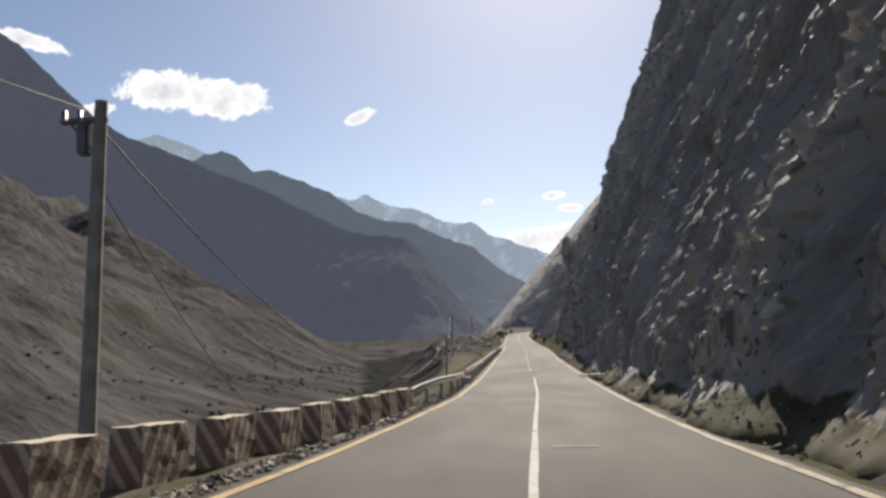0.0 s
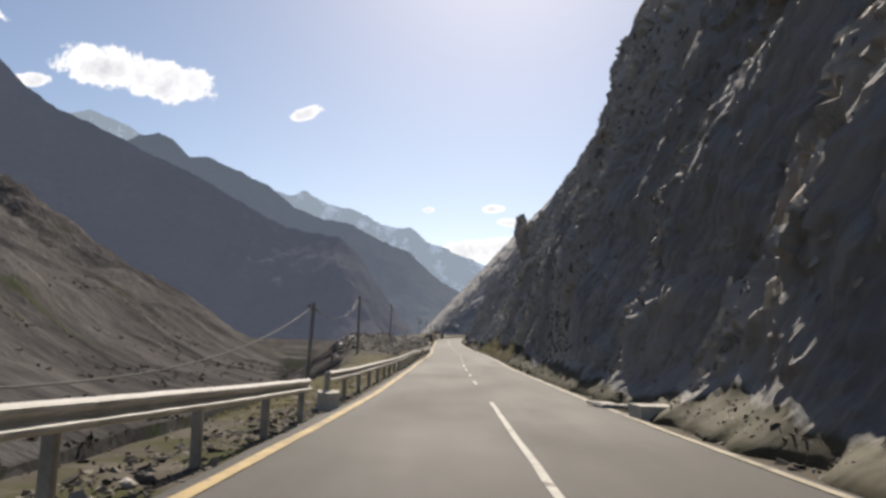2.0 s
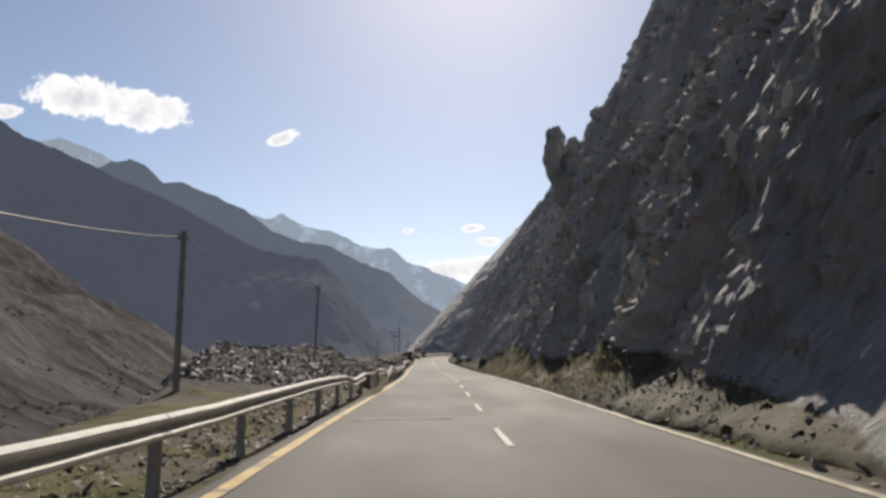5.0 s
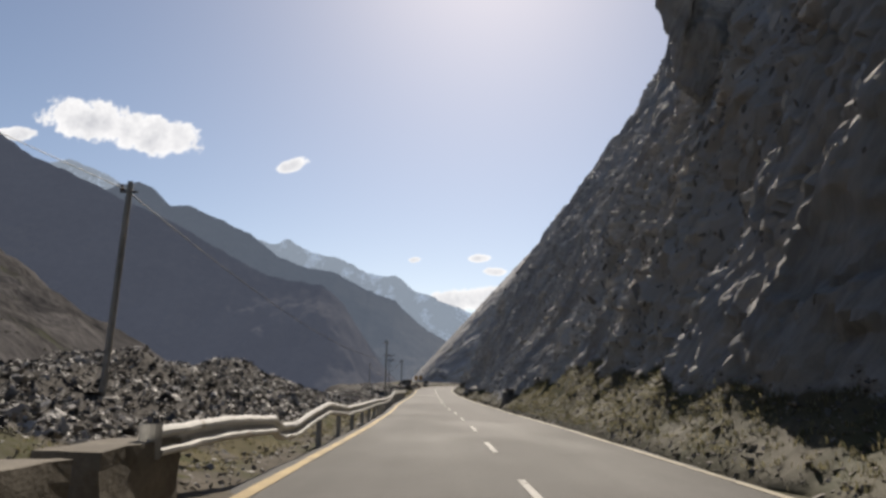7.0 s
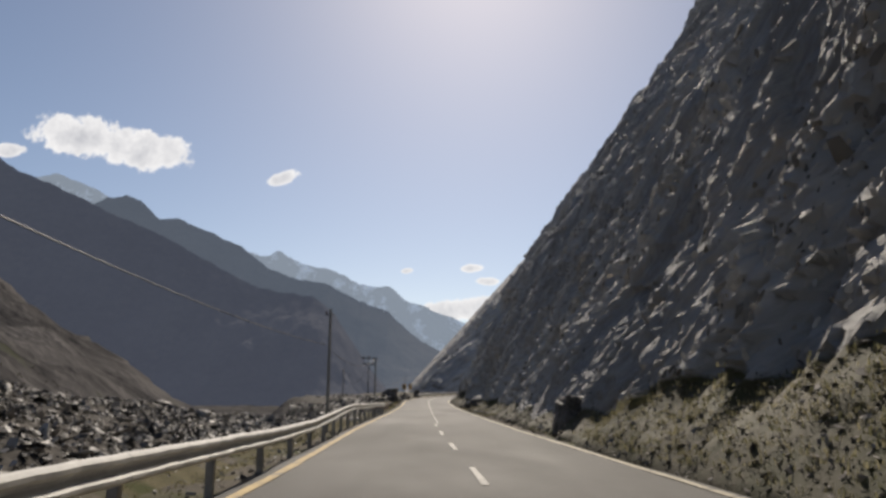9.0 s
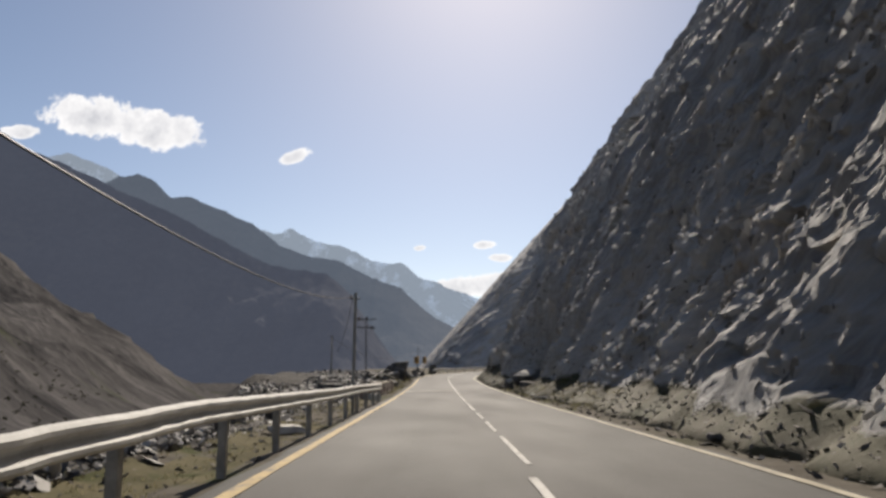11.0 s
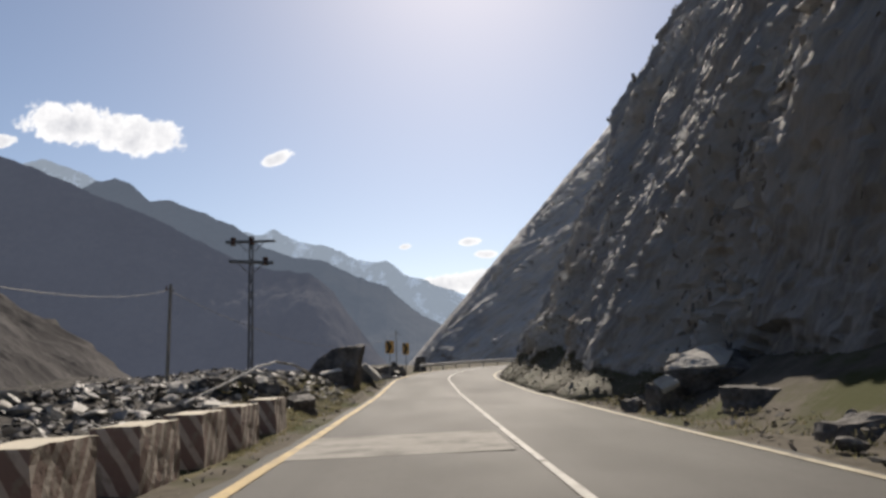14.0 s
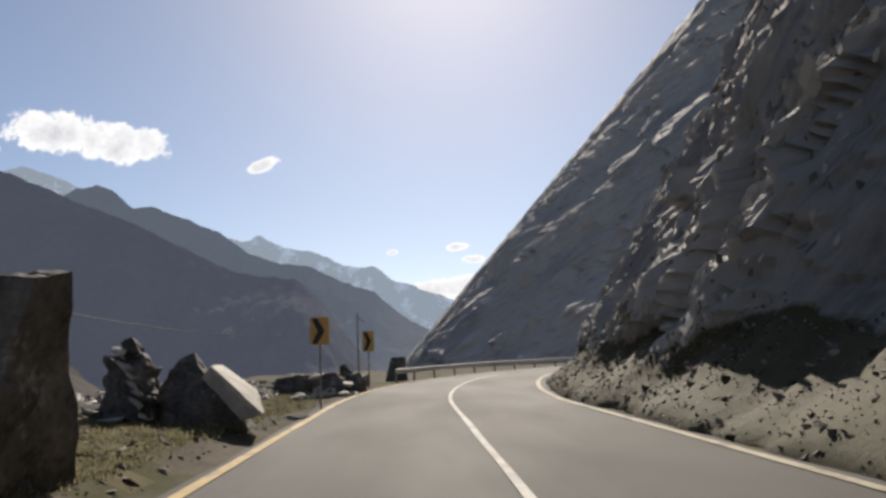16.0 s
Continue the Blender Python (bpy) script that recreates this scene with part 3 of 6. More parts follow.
edge_n = fbm(centres[:, 1] / 2.2, centres[:, 0] / 1.5, 1, 3, 34)
turf = near & ~heaped & (outward > 1.0 + 0.5 * edge_n) & (outward < 5.2 + 1.5 * edge_n) & (((centres[:, 1] > 236) & (centres[:, 1] < 293)) | ((centres[:, 1] > 50) & (centres[:, 1] < 222) & (edge_n > -0.2)))
ground.data.materials.append(RIVERBED)
kind_of = np.where(turf, 3, near.astype(np.int32) + heaped.astype(np.int32)).astype(np.int32)
kind_of[~near & (centres[:, 2] < -23) & (centres[:, 0] > -150)] = 4
ground.data.polygons.foreach_set("material_index", kind_of)
tagged(ground, "dusty gravel verge, river bank and barren mountainside", "ground", kind="structure")

ss = spaced((-60, 380, 1.5))
uu = np.array([-0.55, -0.3, 0, 1.0, 2.2, 3.3, WIDTH / 2, 4.6, 5.7, 6.9, WIDTH, WIDTH + 0.25, WIDTH + 0.45])
S, U = np.meshgrid(ss, uu, indexing="ij")
P = road_at(S, U)
crown = 0.05 * (1 - ((U - WIDTH / 2) / (WIDTH / 2)) ** 2)
ragged = np.where((U < -0.1) | (U > WIDTH + 0.1), 0.16, 0) * fbm(S / 1.7, U * 0 + 3.1, 0, 3, 21)
P[..., 0] += ragged
P[..., 2] += crown + np.where((U < -0.4) | (U > WIDTH + 0.4), -0.08, 0.0) + 0.008 * fbm(P[..., 0] / 1.5, P[..., 1] / 2.5, 0, 2, 4)
road = tagged(sheet("road", P, ASPHALT, smooth=True), "worn grey two-lane asphalt road with dusty patches", "road", kind="structure")


def marking(name, s0, s1, u, width, mat, step=1.5):
    k = np.append(np.arange(s0, s1, step), s1)
    w = np.array([-width / 2, width / 2])
    A, B = np.meshgrid(k, w, indexing="ij")
    q = road_at(A, u + B)
    q[..., 2] += 0.05 * (1 - ((u + B - WIDTH / 2) / (WIDTH / 2)) ** 2) + 0.014
    q[..., 0] += 0.02 * fbm(A / 2.0, B * 9 + u, 0, 2, 31)
    ob = sheet(name, q, mat)
    ob.parent = road
    return ob


marking("yellow_edge_line", -60, 380, 0.0, 0.22, YELLOW)["label"] = "worn yellow edge line"
marking("cream_edge_line", -60, 380, WIDTH, 0.19, CREAM)["label"] = "worn cream edge line"
marking("centre_line", -60, 57, 4.1, 0.13, WHITE_LINE)
for s in np.append(67.8 + 8.74 * np.arange(7), np.arange(129, 186, 9.0)):
    marking("centre_dash", s, s + 3.4, 4.0, 0.13, WHITE_LINE)
for s0, s1 in ((188, 193.5), (195, 199), (200.5, 204), (206, 212), (213, 214.5), (216, 221), (222.5, 226)):
    marking("centre_dash", s0, s1, 4.15, 0.1, WHITE_LINE)
marking("centre_line", 228, 380, 4.2, 0.13, WHITE_LINE)


for s0, s1, u, width in ((236.6, 240.6, 2.05, 3.9), (100.2, 100.6, 1.8, 2.6), (231.0, 231.4, 2.8, 1.2), (14.9, 15.3, 4.9, 0.9)):
    marking("dust_patch", s0, s1, u, width, DUST, 0.4)["label"] = "pale patch of dust on the asphalt"

# ---- rock face over the road ----
cs = spaced((-50, 330, 0.22), (330, 410, 0.45))
cz = np.concatenate([np.arange(-0.6, 15, 0.2), np.arange(15, 40, 0.38), np.arange(40, 70, 0.75), np.arange(70, 230, 5)])
CS, CZ = np.meshgrid(cs, cz, indexing="ij")
zz = np.maximum(CZ, 0)
bed = CS + 0.75 * CZ + 2.6 * fbm(CS / 9, CZ / 9, 0, 4, 41)
across = CZ - 0.62 * CS + 2.4 * fbm(CS / 6, CZ / 6, 1, 3, 53)


def slabs(a, b, seed):
    """One random offset and tilt for each slab between joints."""
    ia = np.floor(a)
    shift = lattice_noise(ia * 7.31 + 0.5, 0.5, 0.5, seed) * 3
    ib = np.floor(b + shift)
    fa, fb = a - ia - 0.5, b + shift - ib - 0.5
    h = lambda k: lattice_noise(ia * 3.7 + 0.13, ib * 5.3 + 0.41, 0.37 + k, seed + k)
    return 1.2 * h(1) + 1.3 * h(2) * fa + 0.9 * h(3) * fb


talus = 0.45 + 0.5 * fbm(CS / 5, 0, 0, 3, 57) + np.interp(CS, [95, 108, 130, 140, 150, 162, 170, 185, 205, 222, 240, 255, 270, 290, 312, 325], [0.1, 1.5, 1.0, 1.7, 2.4, 1.7, 0.5, 0.0, 0.4, 0.7, 0.7, 0.8, 1.3, 1.0, 0.5, 0.2])
talus = talus + 0.55 * fbm(CS / 2.4, CZ / 1.8, 2, 4, 58, 0.5)
bare = np.clip((CZ - talus) / 0.9 + 0.5, 0, 1)
lift = 0.04 + 0.96 * bare * np.clip(zz / 1.6, 0.15, 1.0)
def ledges(thick, run, seed, bed, across, grain=1.0, rise=0.04):
    """Tilted beds: each stands out further up to the share `rise` of its thickness, then falls back; joints break them into runs."""
    p, q = bed / grain, across / grain
    cell = np.floor(across / run + 1.4 * fbm(p / 3.6, q / 3, 2, 2, seed))
    jump = lattice_noise(cell * 5.7 + 0.3, 0.5, 0.5, seed + 1)
    a = bed / thick + 2.3 * jump + 0.5 * fbm(p / 2.6, q / 2.1, 3, 3, seed + 2)
    tall = 0.55 + 0.9 * np.abs(lattice_noise(np.floor(a) * 3.3 + 0.2, cell * 2.9 + 0.6, 0.4, seed + 3))
    f = a % 1.0
    return tall * np.where(f < rise, f / rise - 0.5, 0.5 - (f - rise) / (1 - rise)), f


# steep joint walls and broken, sloping bands take turns along the beds
main, across_bed = ledges(9.5, 34.0, 301, bed, across, 4.0, 0.58)
band = np.clip((across_bed - 0.5) / 0.16, 0, 1) * np.clip((1.0 - across_bed) / 0.12, 0, 1)
# the beds that stand out as pale ribs, by where they would meet the road
rib = sum(h * np.exp(-(((bed - at - 2.0 * fbm(CS / 5, CZ / 5, at, 3, 70)) / w) ** 2)) for at, w, h in ((21.5, 1.6, 1.0), (33, 1.9, 1.0), (66, 1.5, 0.8), (86, 1.6, 0.8), (103, 1.8, 1.0), (113, 2.0, 1.0), (122, 1.6, 0.9), (150, 1.5, 0.6), (165, 2.4, 1.0), (193, 1.5, 0.7), (208, 1.8, 1.0), (225, 1.6, 0.8), (252, 1.5, 0.6), (277, 1.8, 1.0), (286, 1.6, 0.9), (298, 1.6, 0.9)))
rib = rib * np.clip(0.75 + 1.5 * fbm(CS / 8, CZ / 8, 3, 3, 71), 0, 1)
zone = np.clip(0.03 + 0.4 * band + 1.3 * fbm(bed / 9, across / 24, 8, 3, 47) + 0.9 * rib, 0.03, 1.15)
mass = 1.3 * fbm(CS / 19, CZ / 16, 5, 3, 45, 0.45)
crag = np.abs(fbm(bed / 6.5, across / 15.0, 9, 3, 50, 0.5))
crumble = fbm(CS / 1.1, CZ / 0.9, 13, 4, 59, 0.75)
chips = np.random.default_rng(73).normal(0, 0.028, CS.shape) * (CZ < 40) + 0.08 * lattice_noise(CS / 0.5, CZ / 0.42, 3, 74)
joint_a, joint_b = bed + 0.5 * fbm(CS / 1.6, CZ / 1.6, 5, 3, 68), across + 0.6 * fbm(CS / 1.9, CZ / 1.9, 6, 3, 69)
blocks = 0.3 * slabs(joint_a / 3.1, joint_b / 6.4, 54) + 0.34 * slabs(joint_a / 1.35, joint_b / 2.7, 55) + 0.24 * slabs(joint_a / 0.7, joint_b / 1.3, 56)
ledge = np.interp(CS, [258, 268], [1.0, 0.45]) * (0.16 + 0.45 * zone) * ledges(2.7, 12.0, 311, bed, across)[0] + (0.06 + 0.2 * zone) * ledges(0.95, 4.2, 321, bed, across)[0]
large = mass + 0.3 * rib + 1.45 * main - 0.75 * crag + 0.15
out = ((0.55 + 0.45 * lift) * large + lift * ((0.32 + 0.75 * zone) * blocks + 0.17 * crumble + chips + ledge)) * (1 + np.clip(zz - 25, 0, 60) / 75)
# near the road the face neither caves in nor juts far out
out = np.clip(out, -0.25 - 0.3 * zz, 0.4 + 0.32 * zz)
scree_toe = 0.75 * np.exp(-((zz / 0.6) ** 2)) * (0.6 + 0.6 * fbm(CS / 3, 0, 0, 3, 50)) + 0.14 * (1 - lift) * fbm(CS / 1.2, CZ / 0.8, 3, 5, 52, 0.7)
apron = 0.5 * np.clip(talus - zz, 0, 3) * np.interp(CS, [90, 105], [0.6, 1.0])
# the foot of the rock stands back behind the fallen boulders
recess = 3.0 * np.exp(-(((CS - 243) / 8.5) ** 4)) * np.clip(1 - zz / 9, 0, 1)
depth = np.maximum(WIDTH + cliff_foot(CS) + cliff_back(CS, zz) + recess + 0.35 - out - scree_toe - apron, WIDTH + 0.35 + 0.8 * np.minimum(zz, 1.2))
pts = road_at(CS, depth)
pts[..., 2] = road_z(CS) + CZ + 0.22 * lift * fbm(CS / 1.4, CZ / 1.4, 11, 3, 51)
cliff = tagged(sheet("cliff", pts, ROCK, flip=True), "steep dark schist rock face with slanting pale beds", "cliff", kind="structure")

cliff.data.polygons.foreach_set("use_smooth", (CZ < talus)[:-1, :-1].reshape(-1))
soil = cliff.data.attributes.new("soil", "FLOAT", "POINT")
soil.data.foreach_set("value", np.clip((talus + 0.15 - CZ) / 1.1 + 0.5, 0, 1).reshape(-1).astype(np.float32))
# sunlit broken bands and ribs are coloured paler, shaded walls darker
sunlit = cliff.data.attributes.new("sunlit_break", "FLOAT", "POINT")
sunlit.data.foreach_set("value", np.clip(zone * bare, 0, 1).reshape(-1).astype(np.float32))

# the next spur, beyond the bend
fy = spaced((400, 600, 1.2), (600, 800, 2.4), (800, 1200, 8), (1200, 3300, 40))
fz = np.concatenate([np.arange(-45, 110, 0.95), np.arange(110, 180, 2.0), np.arange(180, 420, 5.0), np.arange(420, 1500, 25.0)])
FY, FZ = np.meshgrid(fy, fz, indexing="ij")
fx = -3.5 - (FY - 480) / 2520 * 90 + 0.905 * FZ
fx = fx + np.interp(FY, [400, 480], [40, 0])
fbed, facross = FY + 0.75 * FZ + 7 * fbm(FY / 30, FZ / 30, 1, 4, 64), FZ - 0.6 * FY + 5 * fbm(FY / 22, FZ / 22, 2, 3, 65)
fzone = np.clip(0.25 + 2.4 * fbm(fbed / 24, facross / 60, 8, 3, 66), 0.08, 1.1)
fx = fx - (3.0 + FZ.clip(0, 400) * 0.02) * fbm(fbed / 45, facross / 80, 0, 5, 61, 0.5) - 1.3 * fbm(FY / 14, FZ / 12, 3, 5, 62, 0.6)
fx = fx - 3.6 * ledges(28.0, 80.0, 331, fbed, facross, 8.0, 0.55)[0] - (0.25 + fzone) * (1.5 * ledges(9.0, 30.0, 341, fbed, facross, 3.0)[0] + 0.9 * ledges(3.6, 12.0, 351, fbed, facross, 3.0)[0] + 0.8 * slabs(fbed / 5.0, facross / 8.0, 67))
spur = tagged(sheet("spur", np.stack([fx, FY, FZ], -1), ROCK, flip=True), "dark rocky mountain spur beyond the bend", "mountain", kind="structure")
# same sunlit tone put into the colour of the spur's broken bands
sunlit = spur.data.attributes.new("sunlit_break", "FLOAT", "POINT")
sunlit.data.foreach_set("value", np.clip(0.7 * fzone, 0, 1).reshape(-1).astype(np.float32))

# ---- far mountains: the backdrop of distance ----
def mountain(name, crest, dist, reach, mat, label, seed, rough=0.02, deep=1.0):
    """A range whose crest lies dist metres up the valley; crest: tangents right of and above the valley's axis; reach: how far its flank comes towards the valley."""
    k = np.array(crest)
    u = np.linspace(k[0, 0], k[-1, 0], 420)
    h = np.interp(u, k[:, 0], k[:, 1])
    h = h + rough * 0.25 * fbm(u * 45, 0, 0, 5, seed, 0.6)
    v = np.linspace(0, 1, 120) ** 1.2
    U2, V2 = np.meshgrid(u, v, indexing="ij")
    H2 = np.repeat(h[:, None], len(v), 1)
    flank = 1 - V2
    gul = fbm(U2 * 26 + V2 * 1.5, V2 * 2.2, 0, 5, seed + 1, 0.55)
    z = (H2 * dist + 60) * flank - 60 + deep * dist * rough * gul * np.sin(np.pi * np.clip(V2, 0, 1)) ** 0.7
    y = 127 + dist - reach * V2 + reach * 0.10 * gul * np.clip(V2 * 6, 0, 1)
    x = U2 * (dist - 0.55 * reach * V2)
    return tagged(sheet(name, np.stack([x, y, z], -1), mat, smooth=True), label, "mountain", kind="structure")


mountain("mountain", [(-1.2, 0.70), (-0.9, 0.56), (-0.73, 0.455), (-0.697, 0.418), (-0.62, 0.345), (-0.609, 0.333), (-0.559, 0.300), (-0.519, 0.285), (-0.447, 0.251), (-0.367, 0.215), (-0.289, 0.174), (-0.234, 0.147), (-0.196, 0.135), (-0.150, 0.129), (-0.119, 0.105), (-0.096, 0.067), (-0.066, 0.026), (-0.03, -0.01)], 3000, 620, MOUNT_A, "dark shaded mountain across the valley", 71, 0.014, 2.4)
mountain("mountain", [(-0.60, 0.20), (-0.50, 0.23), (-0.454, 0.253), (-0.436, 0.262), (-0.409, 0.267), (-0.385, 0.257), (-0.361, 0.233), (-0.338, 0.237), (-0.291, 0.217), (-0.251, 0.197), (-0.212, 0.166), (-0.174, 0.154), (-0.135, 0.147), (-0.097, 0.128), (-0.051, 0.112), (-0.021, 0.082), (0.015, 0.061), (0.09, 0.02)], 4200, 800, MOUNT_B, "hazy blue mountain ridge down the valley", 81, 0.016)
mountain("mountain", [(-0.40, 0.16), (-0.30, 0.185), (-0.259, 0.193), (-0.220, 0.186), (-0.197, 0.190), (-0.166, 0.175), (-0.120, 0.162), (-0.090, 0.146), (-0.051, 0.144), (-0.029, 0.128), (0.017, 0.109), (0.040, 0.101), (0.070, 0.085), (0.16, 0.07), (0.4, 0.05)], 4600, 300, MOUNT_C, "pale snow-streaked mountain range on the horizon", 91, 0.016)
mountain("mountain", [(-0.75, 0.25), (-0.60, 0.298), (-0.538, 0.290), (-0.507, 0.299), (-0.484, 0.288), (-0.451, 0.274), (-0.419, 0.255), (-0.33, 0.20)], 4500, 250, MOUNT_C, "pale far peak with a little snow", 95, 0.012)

# ---- rocks ----
def rock_bm(size, seed, planes=16, subdiv=3, rough=0.05, flat=0.0, flat_top=True):
    """A broken block: a ball cut by random planes, then roughened."""
    rng = random.Random(seed)
    bm = bmesh.new()
    bmesh.ops.create_icosphere(bm, subdivisions=subdiv, radius=1.0)
    cuts = []
    for _ in range(planes):
        n = Vector((rng.gauss(0, 1), rng.gauss(0, 1), rng.gauss(0, 1) + flat)).normalized()
        cuts.append((n, rng.uniform(0.48, 0.8)))
    if flat_top:
        cuts.append((Vector((rng.uniform(-0.25, 0.25), rng.uniform(-0.1, 0.35), 1)).normalized(), rng.uniform(0.5, 0.7)))
    for v in bm.verts:
        d = v.co.normalized()
        r = 1.15
        for n, c in cuts:
            k = d.dot(n)
            if k > 1e-3:
                r = min(r, c / k)
        q = d * r
        ledge = math.floor(7 * (q.x * 0.3 - q.y * 0.15 + q.z + 0.22 * noise.noise(q * 1.7 + Vector((0, 0, seed))))) / 7
        q *= 1 + rough * noise.noise(q * 3.1 + Vector((seed, 0, 0))) + 0.7 * rough * noise.noise(q * 8.3 + Vector((0, seed, 0))) + 1.9 * rough * noise.noise(Vector((ledge * 9, seed, 1.5))) + 0.5 * rough * noise.noise(q * 19 + Vector((0, 0, seed)))
        v.co = Vector((q.x * size[0] / 2, q.y * size[1] / 2, q.z * size[2] / 2))
    return bm


def boulder(name, at, size, seed, label, mat=None, turn=(0, 0, 0), subdiv=4, rough=0.06, group="", planes=16, level=True, flat_top=True):
    ob = part(name, rock_bm(size, seed, planes, subdiv, rough, 0.0, flat_top), mat or BOULDER)
    ob.matrix_world = pose(at[0], at[1], at[2] + (float(sag(at[1])) if level else 0.0), *turn)
    return tagged(ob, label, "rock", group)


def prototypes(count, seed):
    out = []
    for k in range(count):
        rng = random.Random(seed + k)
        bm = bmesh.new()
        for _ in range(9):
            v = Vector((rng.gauss(0, 1), rng.gauss(0, 1), rng.gauss(0, 1))).normalized() * rng.uniform(0.8, 1.0)
            bm.verts.new((v.x, v.y * 0.75, v.z * 0.5))
        res = bmesh.ops.convex_hull(bm, input=bm.verts)
        bmesh.ops.delete(bm, geom=[e for e in res["geom_interior"] if isinstance(e, bmesh.types.BMVert)], context="VERTS")
        bmesh.ops.triangulate(bm, faces=bm.faces)
        bm.verts.index_update()
        out.append((np.array([v.co[:] for v in bm.verts]), np.array([[v.index for v in f.verts] for f in bm.faces])))
        bm.free()
    return out


PROTO = prototypes(10, 300)


def scatter(name, at, size, seed, mat, label, flat=0.6, tilt=0.5):
    """Many loose stones as one mesh: at (n, 3) and size (n)."""
    rng = np.random.default_rng(seed)
    verts, faces, base = [], [], 0
    n = len(at)
    kind = rng.integers(0, len(PROTO), n)
    yaw, tx, ty = rng.uniform(0, 6.283, n), rng.normal(0, tilt, n), rng.normal(0, tilt, n)
    squash = rng.uniform(flat * 0.6, flat * 1.3, n)
    for i in range(n):
        v, f = PROTO[kind[i]]
        m = np.array((Euler((tx[i], ty[i], yaw[i])).to_matrix()))
        q = (v * [size[i], size[i], size[i] * squash[i]]) @ m.T + at[i]
        verts.append(q)
        faces.append(f + base)
        base += len(v)
    me = bpy.data.meshes.new(name)
    me.from_pydata(np.concatenate(verts).tolist(), [], np.concatenate(faces).tolist())
    me.materials.append(mat)
    return tagged(new(name, me), label, "stones", kind="stuff")


rng = np.random.default_rng(11)


def left_spots(n, y0, y1, o0, o1, power=1.0):
    y = rng.uniform(y0, y1, n)
    off = o0 + (o1 - o0) * rng.uniform(0, 1, n) ** power
    off = np.minimum(off, bench(y) + 2)
    x = left_x(np.minimum(y, 300)) - off
    return np.stack([x, y, ground_z(x, y)], -1)


sp = left_spots(46000, 110, 196, 2.6, 16, 1.2)
scatter("scree", sp + [0, 0, 0.06], np.clip(rng.lognormal(-2.6, 0.5, len(sp)), 0.04, 0.3), 12, SCREE, "heap of broken grey slate tipped beside the road", 0.36, 0.55)
sp = np.concatenate([left_spots(500, 188, 218, 2.3, 4.6, 1.0), left_spots(3700, 218, 240, 2.6, 13, 1.2), left_spots(3600, 240, 254, 1.9, 9, 1.0), left_spots(3400, 254, 305, 3.4, 13, 1.2)])
scatter("scree", sp + [0, 0, 0.04], np.clip(rng.lognormal(-2.15, 0.55, len(sp)), 0.04, 0.5), 13, SCREE, "loose broken rock on the road's outer bench", 0.36, 0.5)
sp = np.concatenate([left_spots(1500, 250, 292, 0.6, 3.6, 0.9), left_spots(4600, -5, 300, 0.5, 2.9, 0.8), left_spots(2600, 18, 60, 0.45, 1.9, 1.0)])
scatter("gravel", sp + [0, 0, 0.01], np.clip(rng.lognormal(-3.0, 0.6, len(sp)), 0.015, 0.2), 14, PEBBLE, "scattered stones and gravel along the outer verge", 0.6, 0.4)
sp = np.concatenate([left_spots(2200, 90, 126, 0.5, 3.2), left_spots(900, 126, 180, 0.6, 3.0)])
scatter("scree", sp + [0, 0, 0.02], np.clip(rng.lognormal(-3.0, 0.5, len(sp)), 0.02, 0.16), 26, SCREE, "broken slate spilt under the guard rail", 0.4, 0.5)
sp = left_spots(1500, 7.5, 33, 0.55, 1.25, 1.0)
scatter("gravel", sp + [0, 0, 0.03], np.clip(rng.lognormal(-2.9, 0.55, len(sp)), 0.025, 0.2), 25, DEBRIS, "pale broken stone heaped along the striped blocks", 0.7, 0.5)
n = 5200
s = rng.uniform(0, 330, n)
k = rng.uniform(0, 1, n)
q = road_at(s, WIDTH + 0.55 + k * (cliff_foot(s) + 0.3))
q[:, 2] += -0.03 + 0.42 * k**2
scatter("gravel", q, np.clip(rng.lognormal(-2.75, 0.65, n), 0.02, 0.4), 15, PEBBLE, "fallen stones at the foot of the rock face", 0.55, 0.45)
def splinters(name, pick, count, size, seed, mat, label):
    """Slaty splinters that lie along the beds of the rock face."""
    r = np.random.default_rng(seed)
    where = np.argwhere(pick)
    where = where[r.choice(len(where), min(count, len(where)), replace=False)]
    verts, faces, base = [], [], 0
    for a, b in where:
        v, f = PROTO[r.integers(0, len(PROTO))]
        k = float(np.clip(r.lognormal(size, 0.5), 0.06, 0.7))
        m = Euler((r.normal(-0.15, 0.3), r.normal(0.55, 0.3), r.normal(0.0, 0.35))).to_matrix()
        dip = Matrix.Rotation(-0.82 + r.normal(0, 0.22), 3, "X")
        q = (v * [0.5 * k, 1.7 * k, 0.26 * k]) @ np.array(dip @ m).T + pts[a, b] + r.uniform(-0.12, 0.12, 3) * [0.3, 1, 1]
        verts.append(q)
        faces.append(f + base)
        base += len(v)
    me = bpy.data.meshes.new(name)
    me.from_pydata(np.concatenate(verts).tolist(), [], np.concatenate(faces).tolist())
    me.materials.append(mat)
    return tagged(new(name, me), label, "stones", kind="stuff")


rough_rock = (bare > 0.9) & (CS > -20) & (CS < 325) & (CZ < 34)
splinters("rock_splinter", rough_rock & (zone > 0.4), 26000, -1.95, 16, SPLINTER, "slaty splinters jutting from the rock face")
splinters("rock_splinter", rough_rock & (zone < 0.4), 5000, -2.1, 17, SPLINTER, "scattered slaty splinters on the rock wall")
on_talus = np.argwhere((CZ > 0.2) & (CZ < talus) & (CS > -10) & (CS < 300))
on_talus = on_talus[rng.choice(len(on_talus), 7000)]
